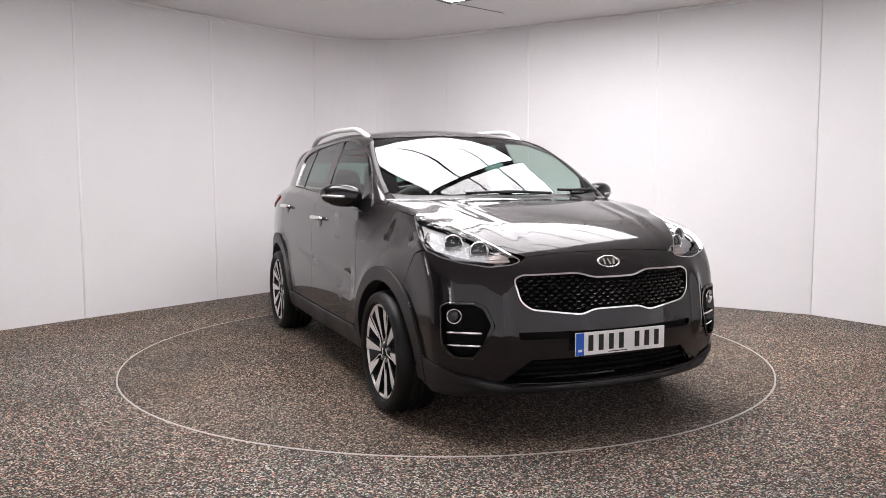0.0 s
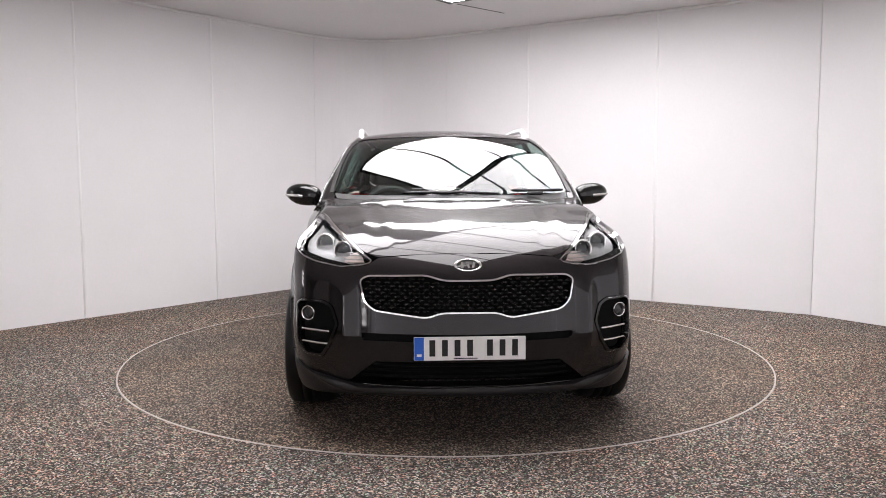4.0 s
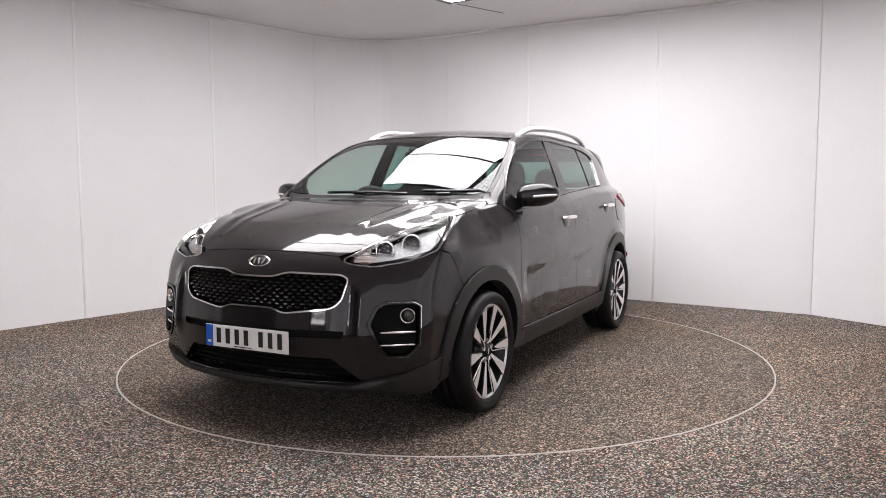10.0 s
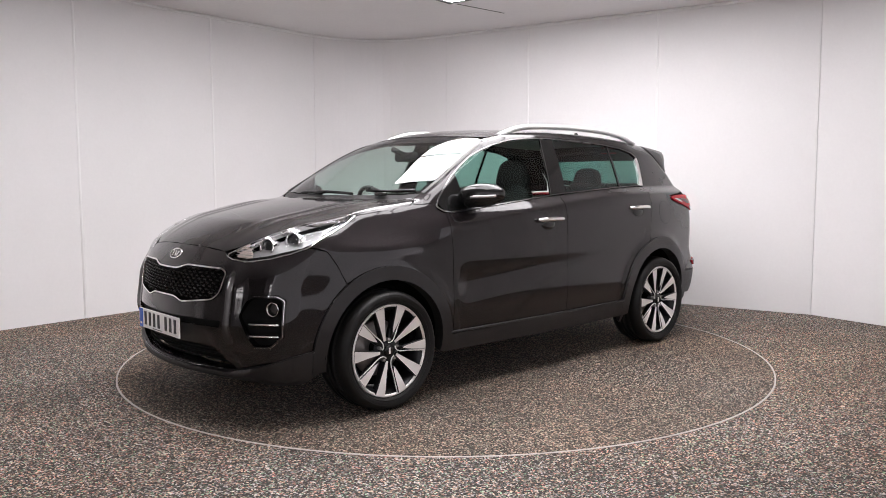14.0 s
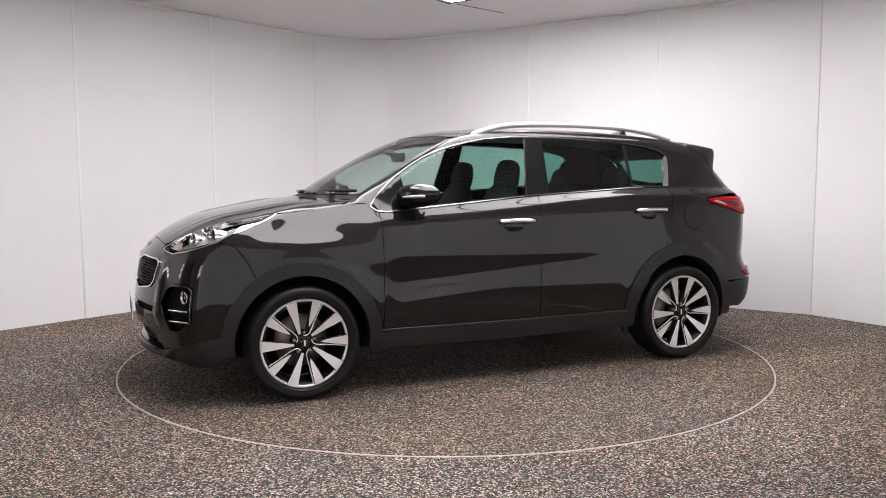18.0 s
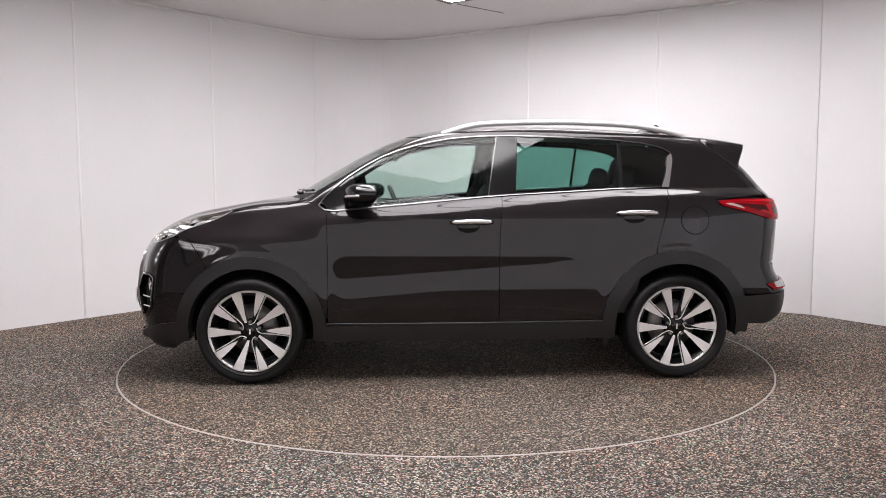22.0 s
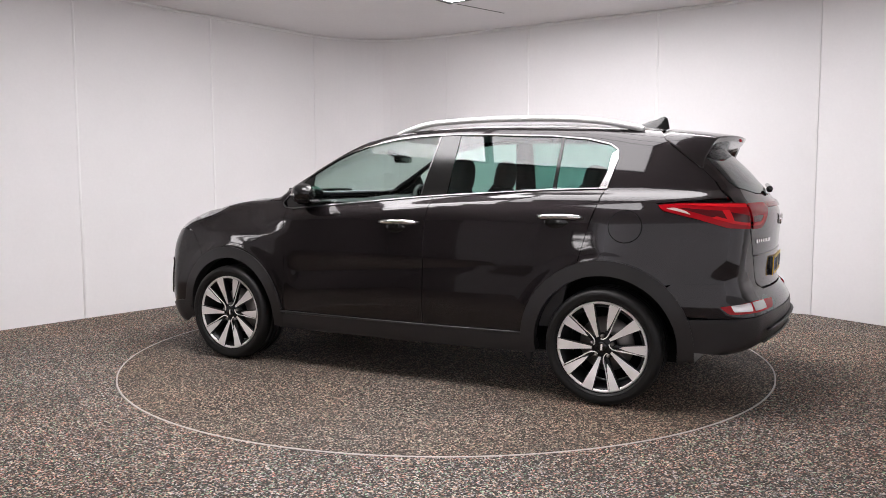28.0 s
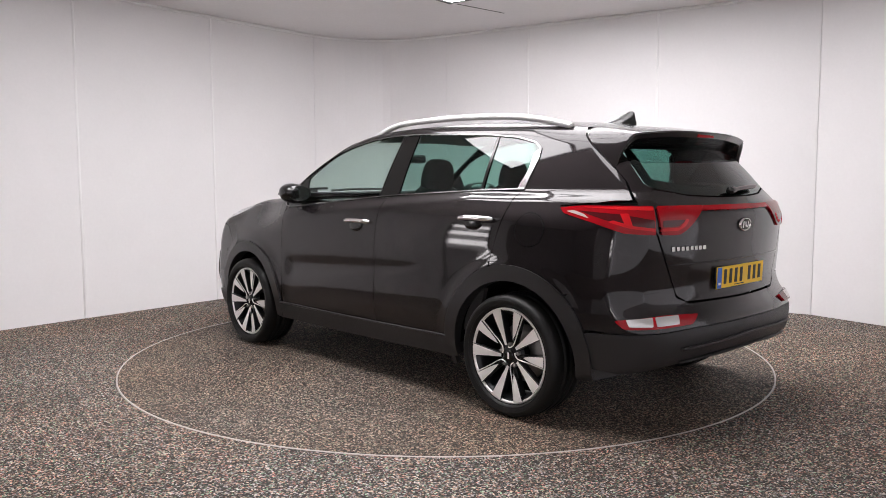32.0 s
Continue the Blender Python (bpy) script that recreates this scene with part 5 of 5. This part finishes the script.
for s in (-1, 1):
    mirror_unit(s)
    handle(.098, -.165, .996, s)
    handle(-.945, -1.208, 1.047, s)
    rail = smooth_line([(.135, .588 * s, 1.558), (.06, .592 * s, 1.583), (-.05, .596 * s, 1.612), (-.20, .60 * s, 1.628), (-.60, .603 * s, 1.636), (-1.0, .598 * s, 1.624), (-1.22, .588 * s, 1.602), (-1.38, .574 * s, 1.572), (-1.47, .562 * s, 1.548)], 5)
    part("roof_rail", tube([(x, y, z - .007) for x, y, z in rail], .021, 12, flat=.85), RAIL_SILVER, car, "satin silver roof rail")
AERIAL = [(-1.275, .004, .002), (-1.31, .016, .014), (-1.35, .024, .030), (-1.39, .028, .048), (-1.43, .029, .062), (-1.455, .024, .076), (-1.475, .018, .080), (-1.490, .012, .070), (-1.50, .012, .030), (-1.505, .006, .002)]
bm = bmesh.new()
hoops = []
for x, w, tall in AERIAL:
    z0 = on_top((x, 0.0))[0][2] - .003
    hoops.append([bm.verts.new((x, w * math.cos(a) * (1 - .8 * math.sin(a) ** 2), z0 + tall * math.sin(a))) for a in (math.pi * k / 10 for k in range(11))])
for p, q in zip(hoops, hoops[1:]):
    for i in range(10):
        bm.faces.new((p[i], p[i + 1], q[i + 1], q[i]))
bmesh.ops.recalc_face_normals(bm, faces=bm.faces)
part("roof_aerial", bm, BLACK_GLOSS, car, "black shark-fin aerial")
for blade, arm in (([(1.098, -.30), (1.118, 0), (1.112, .28)], (-.05, 1.13)), ([(1.062, .36), (1.03, .50), (.958, .69)], (.50, 1.065))):
    line = [(x, y, z + .016) for x, y, z in on_top(*blade)]
    wiper = part("wiper", tube(smooth_line(line, 6), .009, 8), BLACK_GLOSS, car, "black windscreen wiper")
    x, y, z = on_top((arm[1], arm[0]))[0]
    part("wiper_joint", box_mesh((.035, .09, .022), (x, y, z + .020), .008), BLACK_GLOSS, wiper)

# cabin
panel("headlining", both_sides(on_top((.36, 0.0), (.31, .35), (.25, .52), (-.3, .56), (-1.2, .53), (-1.5, .45), (-1.55, 0.0))), TOP_ON, HEADLINING, car, "pale grey headlining", raised=-.035, rim=0, h=.06)
pair("door_card", on_side((.84, 1.06), (.86, .40), (-1.05, .40), (-1.15, .80), (-1.28, 1.15), (-.3, 1.14), (.5, 1.075)), SIDE_ON, TRIM_GREY, car, "dark grey inner door lining", raised=-.06, rim=.03, h=.05)
dash = bmesh.new()
dash_rows = []
for x, z in ((1.10, 1.105), (.95, 1.115), (.75, 1.110), (.60, 1.085), (.52, 1.02), (.50, .90), (.56, .70), (.70, .50)):
    dash_rows.append([dash.verts.new((x - .25 * (k / 6 - 1) ** 2 * (1 if x > .7 else .2), -.70 + 1.40 * k / 12, z + (.03 if (2 <= k <= 4 and .5 < x < .8) else 0))) for k in range(13)])
for p, q in zip(dash_rows, dash_rows[1:]):
    for k in range(12):
        dash.faces.new((p[k], p[k + 1], q[k + 1], q[k]))
part("dashboard", dash, TRIM_GREY, car, "dark grey dashboard")


def pad(size, at, tilt, taper):
    """A soft cushion: a rounded block that narrows towards its top."""
    bm = bmesh.new()
    bmesh.ops.create_uvsphere(bm, u_segments=32, v_segments=20, radius=1)
    for v in bm.verts:
        k = 1 / sum(abs(c) ** 3.2 for c in v.co) ** (1 / 3.2)
        x, y, z = v.co * k
        v.co = (x * size[0] / 2, y * size[1] / 2 * (1 - taper * (z + 1) / 2), z * size[2] / 2)
    bmesh.ops.transform(bm, matrix=Matrix.Translation(at) @ pose(0, 0, 0, 0, tilt), verts=bm.verts)
    return bm


def seat(x, y, rear=False):
    wide = .56 if rear else .52
    unit = part("rear_seat" if rear else "front_seat", pad((.54, wide, .20), (x + .22, y, .64), -6, 0), FABRIC, car, "black cloth seat with headrest")
    part("backrest", pad((.17, wide, .72), (x - .10, y, .89), -16, .28), FABRIC, unit)
    part("headrest", pad((.12, .27, .22), (x - .21, y, 1.285 if not rear else 1.235), -10, .22), FABRIC, unit)
    for s in (-1, 1):
        part("bolster", pad((.15, .10, .52), (x - .04, y + s * wide * .43, .84), -16, .1), FABRIC, unit)
        part("headrest_post", tube([(x - .185, y + s * .06, 1.10), (x - .205, y + s * .06, 1.24)], .007, 8), STEEL, unit)


for y in (-.38, .38):
    seat(-.02, y)
    seat(-.92, y * .98, True)
ring_pts = [(.185 * math.cos(2 * math.pi * i / 40), .185 * math.sin(2 * math.pi * i / 40), 0) for i in range(40)]
steering = part("steering_wheel", tube(ring_pts, .016, 10, closed=True), TRIM_GREY, car, "black steering wheel")
steering.matrix_basis = pose(.42, -.37, 1.035, 0, -66, 0)
part("wheel_boss", box_mesh((.13, .16, .05), (-.01, 0, -.02), .02), TRIM_GREY, steering)
for a in (-1, 1):
    part("wheel_spoke", box_mesh((.03, .13, .02), (0, a * .12, -.01), .006), SATIN, steering)
part("wheel_spoke", box_mesh((.13, .03, .02), (-.11, 0, -.01), .006), SATIN, steering)
part("interior_mirror", box_mesh((.035, .24, .065), (.44, 0, 1.415), .02), BLACK_GLOSS, car, "black interior mirror")
part("mirror_stalk", tube([(.46, 0, 1.43), (.56, 0, 1.465)], .02, 8), BLACK_GLOSS, car)
pair("boot_lining", on_side((-1.28, 1.14), (-1.28, .78), (-1.90, .78), (-1.92, 1.10)), SIDE_ON, TRIM_GREY, car, "dark grey boot lining", gap=0, raised=-.075, rim=0, h=.05)
panel("tailgate_lining", both_sides(on_tail((0.0, 1.14), (.50, 1.15), (.50, .72), (0.0, .70))), TAIL_ON, TRIM_GREY, car, "dark grey tailgate lining", gap=0, raised=-.06, rim=0, h=.05)
part("parcel_shelf", box_mesh((.55, 1.20, .02), (-1.55, 0, 1.10), .006), TRIM_GREY, car, smooth=False)


def motions():
    steps = [(float(t), heading(t)) for t in range(33)]
    walk(turntable, [(t, pose(0, 0, 0, 0, 0, a)) for t, a in steps])
    walk(car, [(t, pose(0, 0, 0, 0, 0, a) @ Matrix.Translation((*CAR_AT, 0))) for t, a in steps])


motions()
